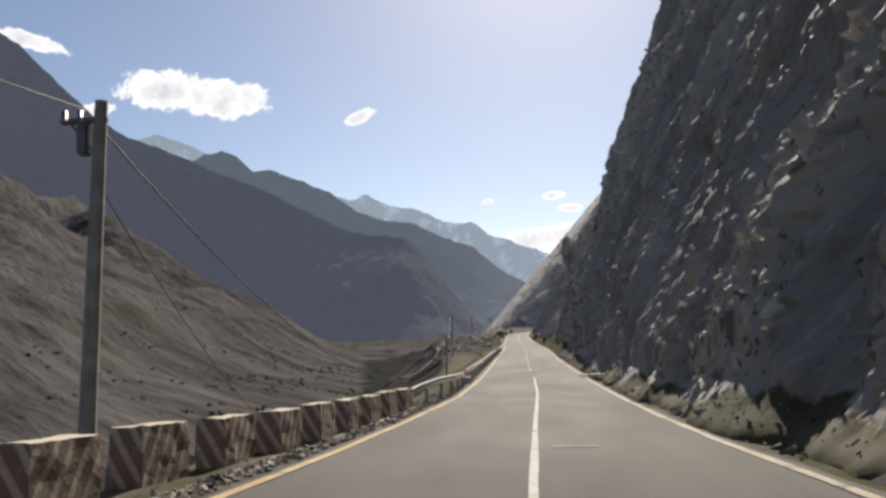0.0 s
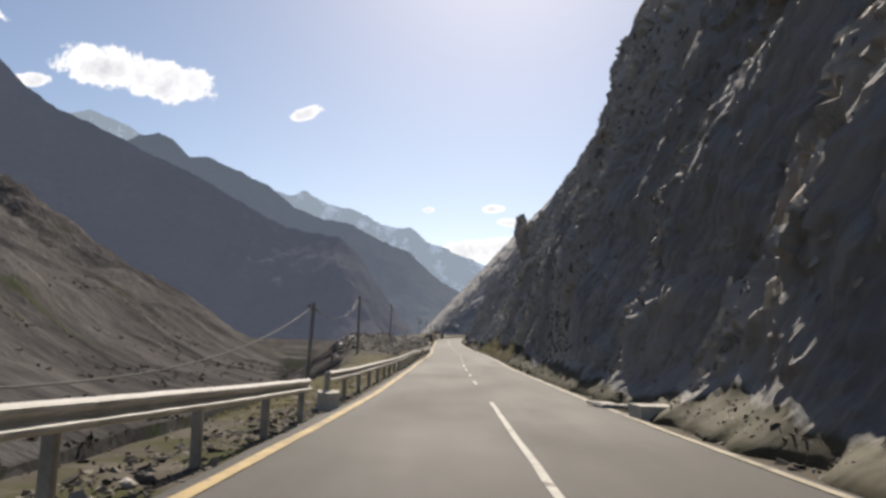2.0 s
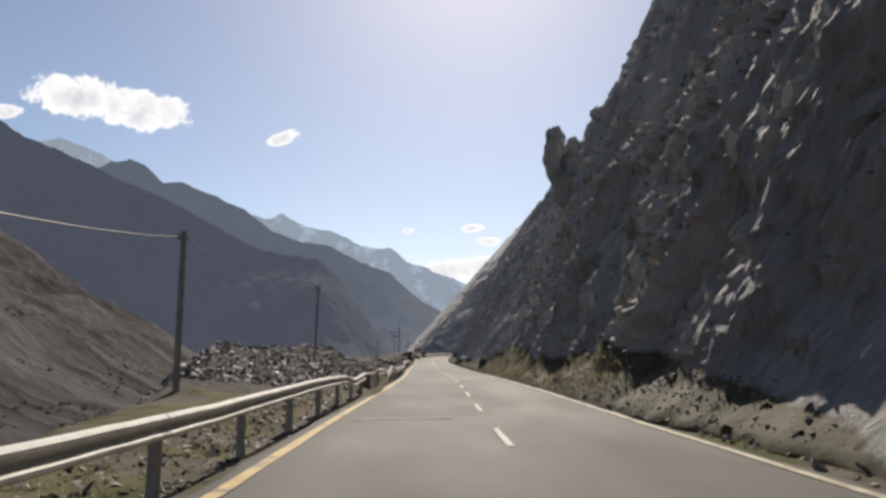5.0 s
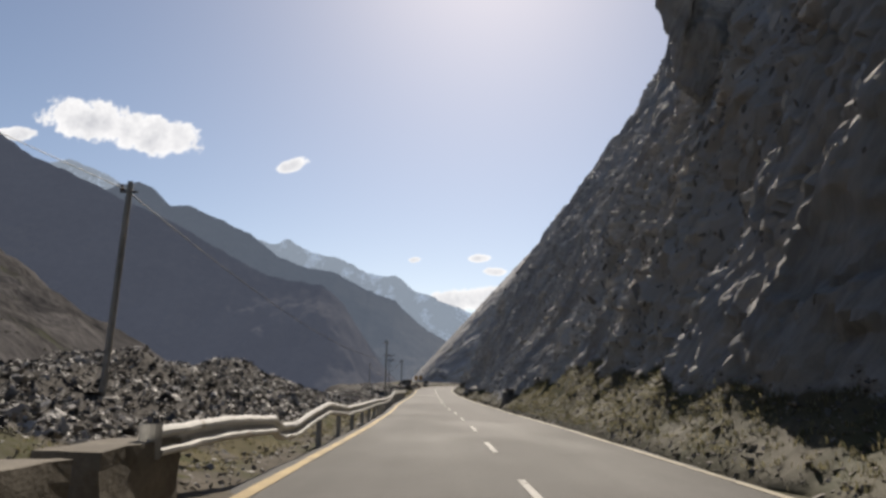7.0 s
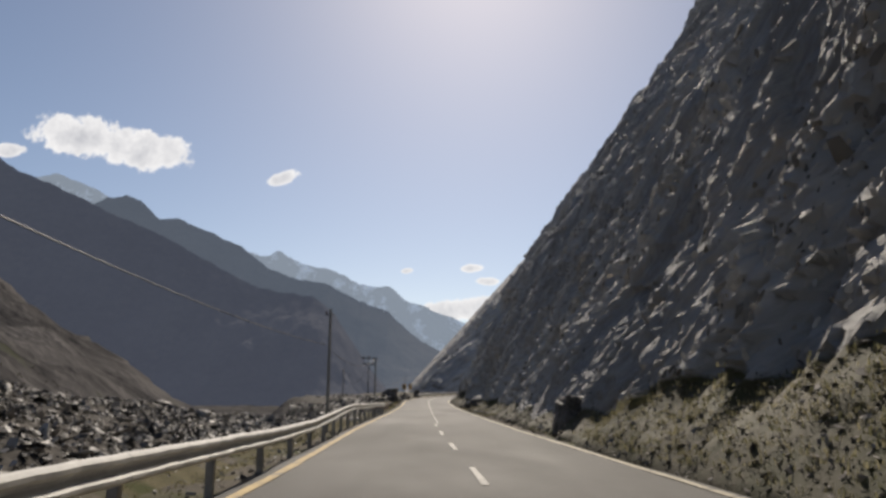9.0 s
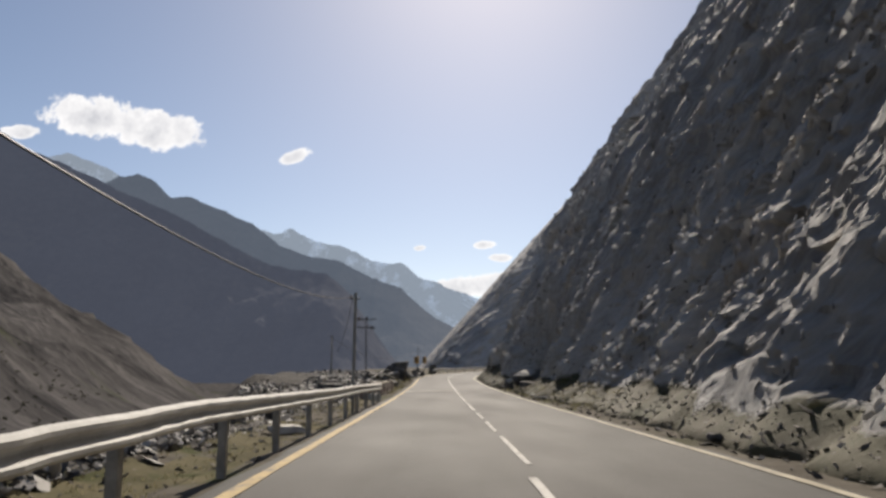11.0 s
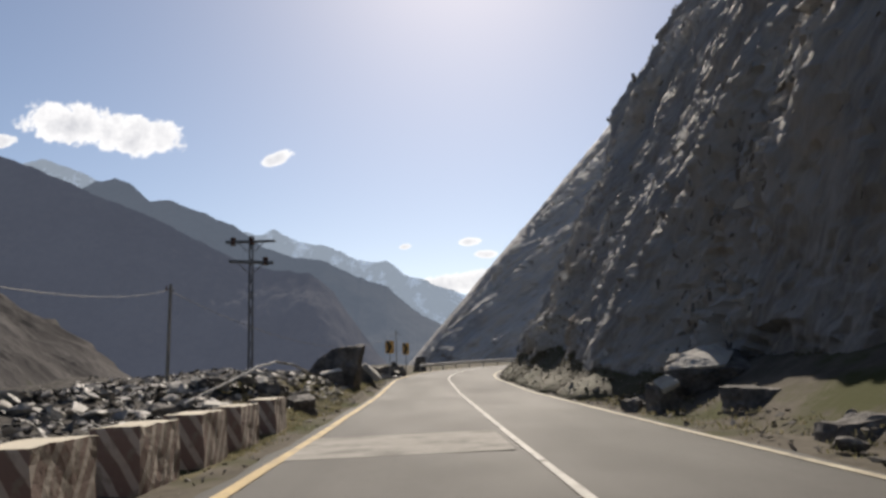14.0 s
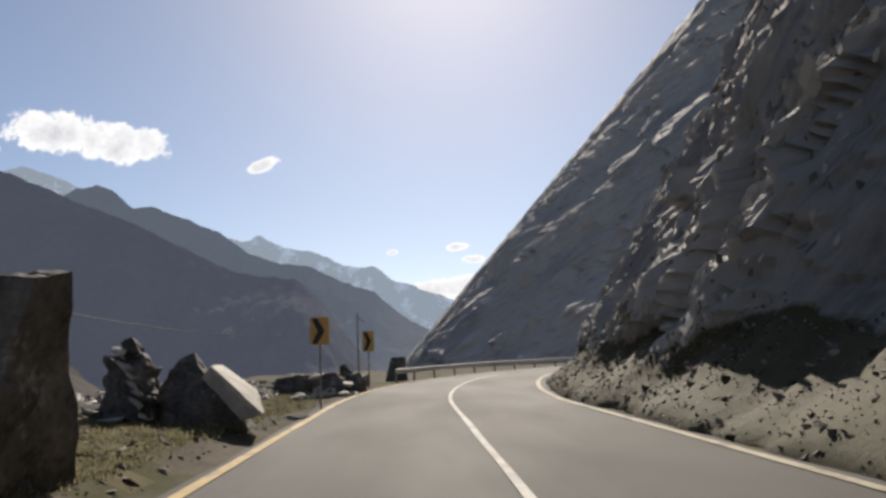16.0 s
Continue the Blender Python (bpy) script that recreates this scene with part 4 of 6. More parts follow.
def on_slope(cells):
    """Places strewn over the talus, each anywhere within its cell."""
    a, b = pts[cells[:, 0], cells[:, 1]], pts[np.minimum(cells[:, 0] + 1, len(cs) - 1), np.minimum(cells[:, 1] + 1, len(cz) - 1)]
    f = rng.uniform(0, 1, (len(cells), 3))
    f[:, 0] = f[:, 2]
    return a + (b - a) * f


q = on_slope(on_talus)
scatter("scree", q, np.clip(rng.lognormal(-2.95, 0.6, len(q)), 0.02, 0.26), 18, PEBBLE, "stones lying on the dusty talus under the rock face", 0.4, 0.5)
strewn = np.random.default_rng(77)
cells = np.argwhere((CZ > 0.0) & (CZ < talus + 0.25) & (CS > 95) & (CS < 312))
cells = cells[strewn.choice(len(cells), 15000)]
a, b = pts[cells[:, 0], cells[:, 1]], pts[cells[:, 0] + 1, cells[:, 1] + 1]
k = strewn.uniform(0, 1, (len(cells), 3))
k[:, 0] = k[:, 2]
scatter("scree", a + (b - a) * k, np.clip(strewn.lognormal(-3.1, 0.6, len(cells)), 0.02, 0.28), 29, PEBBLE, "slaty chips strewn over the earth under the rock face", 0.4, 0.5)

n = 900
mx, my = rng.normal(-5.7, 1.0, n).clip(-8.5, -4.2), rng.normal(258.8, 2.2, n)
scatter("scree", np.stack([mx, my, ground_z(mx, my) + 0.02], -1), np.clip(rng.lognormal(-2.1, 0.5, n), 0.05, 0.34), 19, SCREE, "slaty rubble mound before a huge boulder", 0.35, 0.45)

# the standing pinnacle on the cliff's edge
boulder("rock_pinnacle", (10.3, 139.6, 18.6), (2.7, 3.2, 6.8), 5, "dark standing rock knob on the cliff edge", ROCK, (0, 6, 20), 5, 0.09, planes=34, flat_top=False)
boulder("rock_pinnacle", (11.7, 140.6, 16.6), (4.8, 5.0, 9.4), 8, "dark broken rock shoulder under the standing knob", ROCK, (0, 12, 0), 5, 0.09, planes=26, flat_top=False)

# large fallen boulders beside the road
def hewn(name, corners, seed, label, mat, rough=0.05, cuts=4, beds=5.0, dip=(0.35, 0.1, 1.0)):
    """A split block: the hull of a few corners, its faces broken into steps along the rock's beds."""
    mid = sum((Vector(c) for c in corners), Vector()) / len(corners)
    bm = bmesh.new()
    for c in corners:
        bm.verts.new(Vector(c) - mid)
    res = bmesh.ops.convex_hull(bm, input=bm.verts)
    bmesh.ops.delete(bm, geom=[e for e in res["geom_interior"] if isinstance(e, bmesh.types.BMVert)], context="VERTS")
    for _ in range(cuts):
        long = [e for e in bm.edges if e.calc_length() > 0.09]
        if not long:
            break
        bmesh.ops.subdivide_edges(bm, edges=long, cuts=1)
        bmesh.ops.triangulate(bm, faces=[f for f in bm.faces if len(f.verts) > 3])
    bm.normal_update()
    up = Vector(dip).normalized()
    for v, n in [(v, v.normal.copy()) for v in bm.verts]:
        k = math.floor(beds * (v.co.dot(up) + 0.12 * noise.noise(v.co * 1.9 + Vector((seed, 0, 0)))))
        step = noise.noise(Vector((k * 4.3, seed * 1.7, 0.5)))
        d = 1.3 * step + 0.9 * noise.noise(v.co * 2.3 + Vector((0, seed, 0))) + 0.5 * noise.noise(v.co * 6.5 + Vector((0, 0, seed)))
        v.co += n * rough * d
    ob = part(name, bm, mat)
    ob.matrix_world = pose(*mid)
    return tagged(ob, label, "rock", "fallen boulders" if name == "boulder" else "pale slabs")


def chunk(name, at, size, seed, label, mat, turn, group, rough=0.05):
    """An angular fallen block or slab: a skewed box with broken corners."""
    r = random.Random(seed)
    m = pose(at[0], at[1], at[2] + float(sag(at[1])), *turn)
    corners = []
    for sx in (-1, 1):
        for sy in (-1, 1):
            for sz in (-1, 1):
                k = 0.36 if sz > 0 else 0.16
                corners.append(m @ Vector((sx * size[0] / 2 * (1 - r.uniform(0, k)), sy * size[1] / 2 * (1 - r.uniform(0, k)), sz * size[2] / 2 * (1 - r.uniform(0, 0.3)))))
    for _ in range(4):
        v = Vector((r.uniform(-0.4, 0.4) * size[0], r.uniform(-0.4, 0.4) * size[1], r.uniform(0.3, 0.52) * size[2]))
        corners.append(m @ v)
    ob = hewn(name, corners, seed, label, mat, rough, 3 if max(size) < 1.5 else 4, 6.0, (0.3, r.uniform(-0.3, 0.3), 1.0))
    return tagged(ob, group=group)


hewn("boulder", [(-6.6, 264.0, 0.3), (-6.4, 264.8, 0.5), (-5.9, 263.9, 1.05), (-5.3, 263.6, 1.45), (-4.6, 263.0, 1.5), (-3.6, 263.0, 1.48), (-3.5, 263.5, 1.58), (-4.2, 264.9, 1.5), (-5.2, 265.0, 1.4), (-3.86, 263.5, 0.2), (-4.08, 263.4, -0.75), (-4.15, 262.9, -0.7), (-5.0, 262.8, -1.2), (-6.4, 263.6, -1.2), (-6.4, 265.0, -1.2), (-3.95, 265.0, -1.2)], 3, "huge dark angular boulder with an overhanging side", BOULDER, 0.07)
hewn("boulder", [(6.9, 246.4, -0.12), (7.1, 246.3, -0.38), (7.7, 247.0, 0.36), (8.9, 247.6, 0.58), (9.7, 247.6, 0.44), (10.6, 247.8, -0.2), (8.0, 249.0, 0.4), (9.8, 249.0, 0.4), (8.6, 245.9, -0.08), (9.6, 246.2, -0.15), (7.5, 246.7, -1.35), (9.8, 246.5, -1.35), (10.3, 248.5, -1.35), (7.6, 248.5, -1.35)], 27, "wide dark boulder under the rock face with a pale top", BOULDER, 0.06)
# cap follows the boulder's top; its pale colour stands for sunlight there
hewn("stone_slab", [(6.98, 246.42, -0.08), (7.7, 246.95, 0.44), (8.9, 247.55, 0.68), (9.35, 247.1, 0.42), (8.65, 245.92, 0.04), (7.9, 246.1, 0.0), (7.1, 246.5, -0.16), (7.75, 247.05, 0.28), (8.9, 247.6, 0.52), (9.3, 247.1, 0.26), (8.6, 246.0, -0.12), (7.95, 246.2, -0.12)], 28, "pale cap coloured as the sunlit top of a wide boulder", SLAB_PALE, 0.035, 4, 6.0)
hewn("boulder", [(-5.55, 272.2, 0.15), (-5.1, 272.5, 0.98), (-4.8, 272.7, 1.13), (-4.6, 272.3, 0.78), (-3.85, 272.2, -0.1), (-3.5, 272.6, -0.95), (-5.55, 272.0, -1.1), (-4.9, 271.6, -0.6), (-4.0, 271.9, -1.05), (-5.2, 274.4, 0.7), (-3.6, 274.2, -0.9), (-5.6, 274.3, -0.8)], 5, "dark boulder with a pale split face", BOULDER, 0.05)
hewn("boulder", [(-6.25, 271.5, 0.9), (-6.1, 271.6, 1.16), (-5.87, 271.7, 1.32), (-5.6, 271.5, 0.95), (-5.33, 271.4, 0.45), (-5.4, 271.3, -0.7), (-6.3, 271.2, -0.8), (-6.3, 272.9, 0.8), (-5.6, 272.9, 0.6), (-5.5, 272.8, -0.7)], 8, "jagged layered grey rock with pale edges", BOULDER, 0.16, 4, 6.5, (0.75, 0.1, 0.8))
chunk("boulder", (-5.1, 261.9, 1.0), (1.3, 0.9, 0.75), 11, "low layered slab boulder before the huge one", BOULDER, (4, -8, 12), "fallen boulders")
# split face that catches the sun, its brightness put into a pale colour
hewn("stone_slab", [(-4.17, 271.70, 0.75), (-3.85, 271.70, 0.29), (-3.32, 271.70, -0.20), (-3.07, 271.70, -0.31), (-4.35, 273.30, 0.82), (-3.53, 273.30, 0.19), (-3.36, 273.30, -0.31), (-4.39, 271.80, 0.51), (-3.54, 271.80, -0.44), (-4.57, 273.40, 0.58), (-3.75, 273.40, -0.05)], 14, "split rock slab on a dark boulder, coloured as sunlit", SLAB_PALE, 0.015, 4, 3.0)
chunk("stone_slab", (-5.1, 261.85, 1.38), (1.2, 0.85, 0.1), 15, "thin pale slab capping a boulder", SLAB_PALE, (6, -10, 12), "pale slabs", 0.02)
hewn("stone_slab", [(-6.8, 270.6, -0.33), (-5.65, 270.7, -0.24), (-5.8, 271.3, -0.2), (-6.7, 271.4, -0.28), (-6.7, 270.7, -0.42), (-5.75, 270.8, -0.34)], 17, "thin pale slab lying on the rubble", SLAB_PALE, 0.02, 4, 3.0)
hewn("boulder", [(-4.4, 290.0, 0.1), (-4.1, 290.2, 0.62), (-3.5, 290.1, 0.66), (-3.15, 290.0, 0.35), (-3.1, 289.9, -0.5), (-4.4, 289.8, -0.5), (-4.2, 291.5, 0.5), (-3.2, 291.4, 0.3), (-4.3, 291.5, -0.5), (-3.1, 291.5, -0.5)], 21, "dark boulder in the pile below the chevron signs", BOULDER, 0.06, 3)
hewn("boulder", [(-3.1, 291.2, 0.5), (-2.9, 291.0, 0.62), (-2.45, 291.1, 0.6), (-2.25, 291.0, 0.2), (-2.2, 290.9, -0.4), (-3.1, 290.8, -0.4), (-3.0, 292.4, 0.5), (-2.3, 292.3, 0.3), (-3.0, 292.4, -0.4), (-2.2, 292.3, -0.4)], 22, "dark boulder in the pile below the chevron signs", BOULDER, 0.06, 3)
hewn("boulder", [(-3.7, 291.8, 0.3), (-3.4, 291.7, 1.02), (-3.2, 291.9, 1.12), (-2.85, 291.8, 0.7), (-2.8, 291.7, -0.3), (-3.8, 291.7, -0.4), (-3.6, 292.8, 0.7), (-2.9, 292.8, 0.5), (-3.3, 292.7, -0.4)], 23, "jagged rock on top of the pile", BOULDER, 0.1, 3)
hewn("boulder", [(-1.85, 305.2, 0.2), (-1.45, 305.3, 1.66), (-0.5, 305.2, 1.62), (-0.45, 305.1, 0.2), (-1.5, 306.6, 1.6), (-0.5, 306.5, 1.55), (-1.8, 306.6, -0.3), (-0.4, 306.5, -0.3)], 24, "squat dark boulder beside the bend rail", BOULDER, 0.04, 3)
hewn("stone_slab", [(-4.75, 290.0, 0.5), (-4.05, 289.9, 0.62), (-4.05, 290.5, 0.68), (-4.7, 290.6, 0.55), (-4.7, 290.1, 0.4), (-4.1, 290.0, 0.52)], 25, "pale split slab on the pile below the signs", SLAB_PALE, 0.02, 3, 3.0)
hewn("stone_slab", [(-3.15, 289.8, 0.18), (-2.7, 289.8, 0.12), (-2.75, 290.4, 0.2), (-3.1, 290.4, 0.26), (-3.1, 289.9, 0.06), (-2.8, 289.9, 0.0)], 26, "pale split slab on the pile below the signs", SLAB_PALE, 0.02, 3, 3.0)
for k in range(16):
    x0, y0 = rng.uniform(-5.6, -2.4), rng.uniform(288.6, 290.0)
    d = rng.uniform(0.25, 0.55)
    boulder("rock", (x0, y0, float(ground_z(x0, y0)) + 0.1 + 0.3 * max(0.0, y0 - 289.2)), (d * 1.2, d, d * 0.6), 930 + k, "broken grey stone in the pile below the signs", SCREE if k % 3 else SLAB_PALE, (rng.uniform(-25, 25), rng.uniform(-25, 25), rng.uniform(0, 360)), 2, 0.06, "stones in the pile", 8, False)
# pale flakes stand for the lit right edge of the jagged rock
for k in range(11):
    x0, z0 = -5.9 + 0.045 * k + rng.normal(0, 0.05), 1.14 - 0.13 * k + rng.normal(0, 0.05)
    boulder("stone_slab", (x0, 271.35 + rng.normal(0, 0.05), z0), (0.36, 0.4, 0.1), 880 + k, "splintered flake coloured as the sunlit edge of a jagged rock", SLAB_PALE, (rng.uniform(-20, 20), 40 + rng.uniform(-20, 25), rng.uniform(-30, 30)), 2, 0.1, "pale flakes", 8, False)
for at, size, seed, turn, label, mat in (
    ((-6.6, 246.5, 0.9), (1.3, 1.6, 0.9), 31, (0, 5, 30), "dark broken boulder under the torn guard rail", None),
    ((-5.2, 250.5, 0.3), (1.2, 1.5, 0.9), 33, (0, 0, 60), "dark boulder with layered edges beside the verge", None),
    ((-8.5, 252.0, 0.7), (1.6, 1.9, 1.0), 34, (0, 0, 15), "rough grey boulder on the rubble bench", None),
    ((-7.6, 229.5, 0.3), (1.6, 2.0, 1.3), 36, (0, 0, 35), "dark boulder behind the striped blocks", None),
    ((-6.6, 225.0, 0.3), (1.4, 1.7, 1.3), 37, (0, 0, 75), "dark angular rock at the end of the guard rail", None),
    ((-8.4, 233.5, 0.4), (1.7, 2.1, 1.3), 38, (0, 0, 5), "dark boulder on the rubble bench", None),
    ((6.5, 245.5, 0.4), (0.75, 0.75, 1.05), 41, (8, -12, 20), "broken grey boulder on the inner verge", None),
    ((7.95, 242.6, 0.3), (1.3, 1.1, 0.85), 42, (0, 4, 10), "dark boulder with a split top on the inner verge", None),
    ((9.15, 241.4, 0.3), (1.4, 1.2, 0.9), 43, (0, -12, 40), "dark angular boulder near the rock face", None),
    ((7.3, 237.0, 0.12), (1.3, 1.0, 0.42), 48, (0, -4, 15), "low flat grey boulder on the inner verge", None),
    ((5.9, 246.6, 0.1), (0.5, 0.6, 0.4), 50, (5, 0, 60), "small grey rock at the edge of the road", None),
    ((7.35, 174.6, 0.75), (2.1, 2.0, 1.8), 45, (0, 0, 8), "dark square-cut boulder standing under the rock face", None),
    ((-5.7, 243.4, 0.4), (1.0, 1.0, 0.7), 61, (6, 4, 15), "layered dark slab boulder in the rubble mound", None),
    ((-7.1, 243.2, 0.4), (1.1, 1.3, 0.8), 62, (0, -8, 50), "layered dark slab boulder in the rubble mound", None),
    ((-5.0, 246.9, 0.75), (1.0, 1.0, 0.8), 63, (0, 10, 80), "layered dark slab boulder in the rubble mound", None),
    ((-4.45, 248.9, 0.35), (1.0, 1.1, 0.7), 64, (8, 0, 25), "broken grey rock at the edge of the mound", None),
    ((-6.2, 249.3, 0.8), (1.3, 1.1, 0.9), 65, (0, 6, 120), "layered dark slab boulder in the rubble mound", None),
    ((-4.9, 244.6, 0.2), (0.8, 0.9, 0.55), 66, (0, 0, 70), "broken grey rock at the edge of the mound", None),
    ((-7.4, 256.0, 0.7), (1.7, 1.9, 1.2), 68, (0, 0, 200), "dark broken rock among slaty rubble", None),
    ((7.6, 258.5, 0.5), (1.2, 1.5, 1.1), 44, (15, 0, 20), "dark boulder among scree under the rock face", None),
    ((-3.7, 297.0, 0.9), (2.6, 2.2, 1.2), 46, (0, 0, 0), "grey boulder below the chevron signs", None),
    ((-5.4, 294.0, 0.9), (2.4, 2.4, 1.4), 47, (0, 0, 45), "grey boulder in the rubble below the signs", None),
):
    chunk("boulder", at, size, seed, label, mat or BOULDER, turn, "fallen boulders", 0.06)
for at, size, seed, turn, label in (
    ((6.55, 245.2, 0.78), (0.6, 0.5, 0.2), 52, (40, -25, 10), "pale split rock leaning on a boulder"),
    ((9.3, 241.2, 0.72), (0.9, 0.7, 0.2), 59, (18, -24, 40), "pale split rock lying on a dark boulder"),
    # pale cap stands for the bright, sun-facing top
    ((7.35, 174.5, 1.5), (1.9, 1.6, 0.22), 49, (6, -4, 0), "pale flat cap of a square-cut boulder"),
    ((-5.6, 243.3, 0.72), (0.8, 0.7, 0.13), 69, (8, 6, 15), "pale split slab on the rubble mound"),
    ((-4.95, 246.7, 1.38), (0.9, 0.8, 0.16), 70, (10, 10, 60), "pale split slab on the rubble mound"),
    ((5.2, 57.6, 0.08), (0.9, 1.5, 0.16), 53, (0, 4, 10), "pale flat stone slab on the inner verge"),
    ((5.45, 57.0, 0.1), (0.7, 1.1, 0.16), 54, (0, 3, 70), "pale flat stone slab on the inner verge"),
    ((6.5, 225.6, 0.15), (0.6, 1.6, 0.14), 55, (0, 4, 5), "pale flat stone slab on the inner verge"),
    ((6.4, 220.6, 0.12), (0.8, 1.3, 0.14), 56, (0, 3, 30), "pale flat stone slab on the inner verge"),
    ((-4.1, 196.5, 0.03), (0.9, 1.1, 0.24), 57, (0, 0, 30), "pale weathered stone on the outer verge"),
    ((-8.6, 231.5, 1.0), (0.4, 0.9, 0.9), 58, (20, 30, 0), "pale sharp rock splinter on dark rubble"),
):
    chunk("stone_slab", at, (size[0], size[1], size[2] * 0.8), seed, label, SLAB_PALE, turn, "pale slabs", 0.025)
sp = left_spots(30, 116, 190, 3.5, 16)
for i, p in enumerate(sp):
    d = rng.uniform(0.4, 0.8)
    boulder("rock", (p[0], p[1], p[2] + 0.12), (d, d * 0.8, d * 0.55), 400 + i, "angular grey slate block on the rubble heap", SCREE, (rng.uniform(-25, 25), rng.uniform(-25, 25), rng.uniform(0, 360)), 3, 0.05, "blocks on the heap", 12, False)
sp = left_spots(70, 240.5, 256, 2.1, 8)
for i, p in enumerate(sp):
    d = rng.uniform(0.3, 0.85)
    boulder("rock", (p[0], p[1], p[2] + 0.1), (d * 1.2, d, d * 0.5), 700 + i, "broken slate slab in the mound of fallen rock", SCREE if i % 3 else SLAB_PALE, (rng.uniform(-30, 30), rng.uniform(-30, 30), rng.uniform(0, 360)), 3, 0.06, "rocks in the mound", 8, False)
for i in range(26):
    s0 = (8, 300)[0] + i * 11.4 + rng.uniform(-3, 3)
    p = road_at(s0, WIDTH + 0.9 + rng.uniform(0, 0.5))
    d = rng.uniform(0.3, 0.65)
    boulder("rock", (p[0], p[1], p[2] + 0.1), (d, d * 0.8, d * 0.6), 500 + i, "grey rock fallen at the foot of the face", BOULDER, (0, 0, rng.uniform(0, 360)), 3, 0.05, "rocks at the face", 12, False)
for i in range(34):
    y0 = 9 + i * 1.0 + rng.uniform(-0.4, 0.4)
    x0 = left_x(y0) - 0.75 - rng.uniform(0, 0.35)
    d = rng.uniform(0.12, 0.42)
    boulder("rock", (x0, y0, float(ground_z(x0, y0)) + 0.04), (d, d * 0.8, d * 0.6), 560 + i, "broken pale grey stone beside a striped block", SLAB_PALE if i % 3 else BOULDER, (rng.uniform(-20, 20), rng.uniform(-20, 20), rng.uniform(0, 360)), 2, 0.05, "stones by the blocks", 10, False)

# ---- striped parapet blocks ----
def parapet_block(length=2.0, width=0.55, height=0.86, seed=0):
    bm = bmesh.new()
    box(bm, (-width, 0, -0.35), (0, length, height))
    bmesh.ops.subdivide_edges(bm, edges=bm.edges[:], cuts=6, use_grid_fill=True)
    for v in bm.verts:
        taper = 1 - 0.10 * max(v.co.z, 0) / height
        v.co.x = (v.co.x + width / 2) * taper - width / 2
        edge = (abs(abs(v.co.x + width / 2) - width / 2) < 0.06) + (v.co.y < 0.02 or v.co.y > length - 0.02) + (v.co.z > height - 0.02)
        k = noise.noise_vector(v.co * 2.7 + Vector((seed * 3.3, 0, 0)))
        v.co += k * (0.012 + 0.014 * edge)
        if edge >= 2:
            v.co.z -= 0.015 * abs(noise.noise(v.co * 5 + Vector((0, seed, 0)))) * 2
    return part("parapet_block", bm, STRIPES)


kinds = [parapet_block(1.62, 0.62, 0.83, 0), parapet_block(1.65, 0.62, 0.81, 1), parapet_block(1.6, 0.62, 0.8, 2), parapet_block(1.5, 0.75, 0.81, 3), parapet_block(1.6, 0.75, 0.8, 4)]
row1 = [(3.6, 0), (6.35, 0), (9.1, 0), (11.75, 0), (14.35, 1), (16.8, 0), (19.3, 2), (22.0, 0), (24.6, 0), (27.2, 1), (30.1, 0)]
row2 = [(223.3, 0), (226.0, 0), (228.7, 1), (231.4, 0), (234.2, 0), (237.0, -1), (239.6, 0), (243.0, 0)]
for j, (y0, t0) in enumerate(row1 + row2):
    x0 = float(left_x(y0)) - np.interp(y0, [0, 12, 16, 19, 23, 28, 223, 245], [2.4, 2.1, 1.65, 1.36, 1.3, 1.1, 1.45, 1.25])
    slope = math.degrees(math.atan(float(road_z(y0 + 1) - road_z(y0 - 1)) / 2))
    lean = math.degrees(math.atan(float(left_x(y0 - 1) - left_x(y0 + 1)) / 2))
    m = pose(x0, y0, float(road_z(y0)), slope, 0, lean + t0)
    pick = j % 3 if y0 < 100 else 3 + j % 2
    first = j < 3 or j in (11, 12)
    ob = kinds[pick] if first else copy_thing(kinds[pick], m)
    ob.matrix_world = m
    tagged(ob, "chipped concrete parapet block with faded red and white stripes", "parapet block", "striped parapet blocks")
for y0, t0 in ((114.9, -1), (118.0, -2)):
    plain = copy_thing(kinds[3], pose(-2.58, y0, float(road_z(y0)) + 0.06, 0, 0, t0))
    plain.scale = (0.95, 1.6 if y0 < 115 else 1.3, 1.0)
    plain.data = plain.data.copy()
    plain.data.materials[0] = DUSTY_BLOCK
    tagged(plain, "plain dusty concrete parapet block between two guard rails", "parapet block")
bm = bmesh.new()
box(bm, (-0.35, -0.45, -0.1), (0.35, 0.45, 0.3))
bmesh.ops.bevel(bm, geom=bm.edges[:], offset=0.03, segments=2, affect="EDGES")
lowb = part("kerb_stone", bm, PALE_KERB)
lowb.matrix_world = pose(-3.95, 223.0, float(road_z(223)), 0, 2, 12)
tagged(lowb, "low pale concrete kerb stone on the verge", "kerb stone")

for x0, y0, w, d, h, turn, label in (
    (5.7, 53.7, 1.1, 0.9, 0.36, 8, "pale concrete kerb block on the inner verge"),
    (-3.5, 53.8, 0.6, 1.0, 0.42, 10, "low pale concrete slab in the gap of the guard rail"),
):
    bm = bmesh.new()
    box(bm, (-w / 2, -d / 2, -0.15), (w / 2, d / 2, h))
    bmesh.ops.subdivide_edges(bm, edges=bm.edges[:], cuts=3, use_grid_fill=True)
    for v in bm.verts:
        v.co += noise.noise_vector(v.co * 3.1 + Vector((x0, 0, 0))) * 0.025
    ob = part("kerb_stone", bm, PALE_KERB)
    ob.matrix_world = pose(x0, y0, float(road_z(y0)), 0, 0, turn)
    tagged(ob, label, "kerb stone")

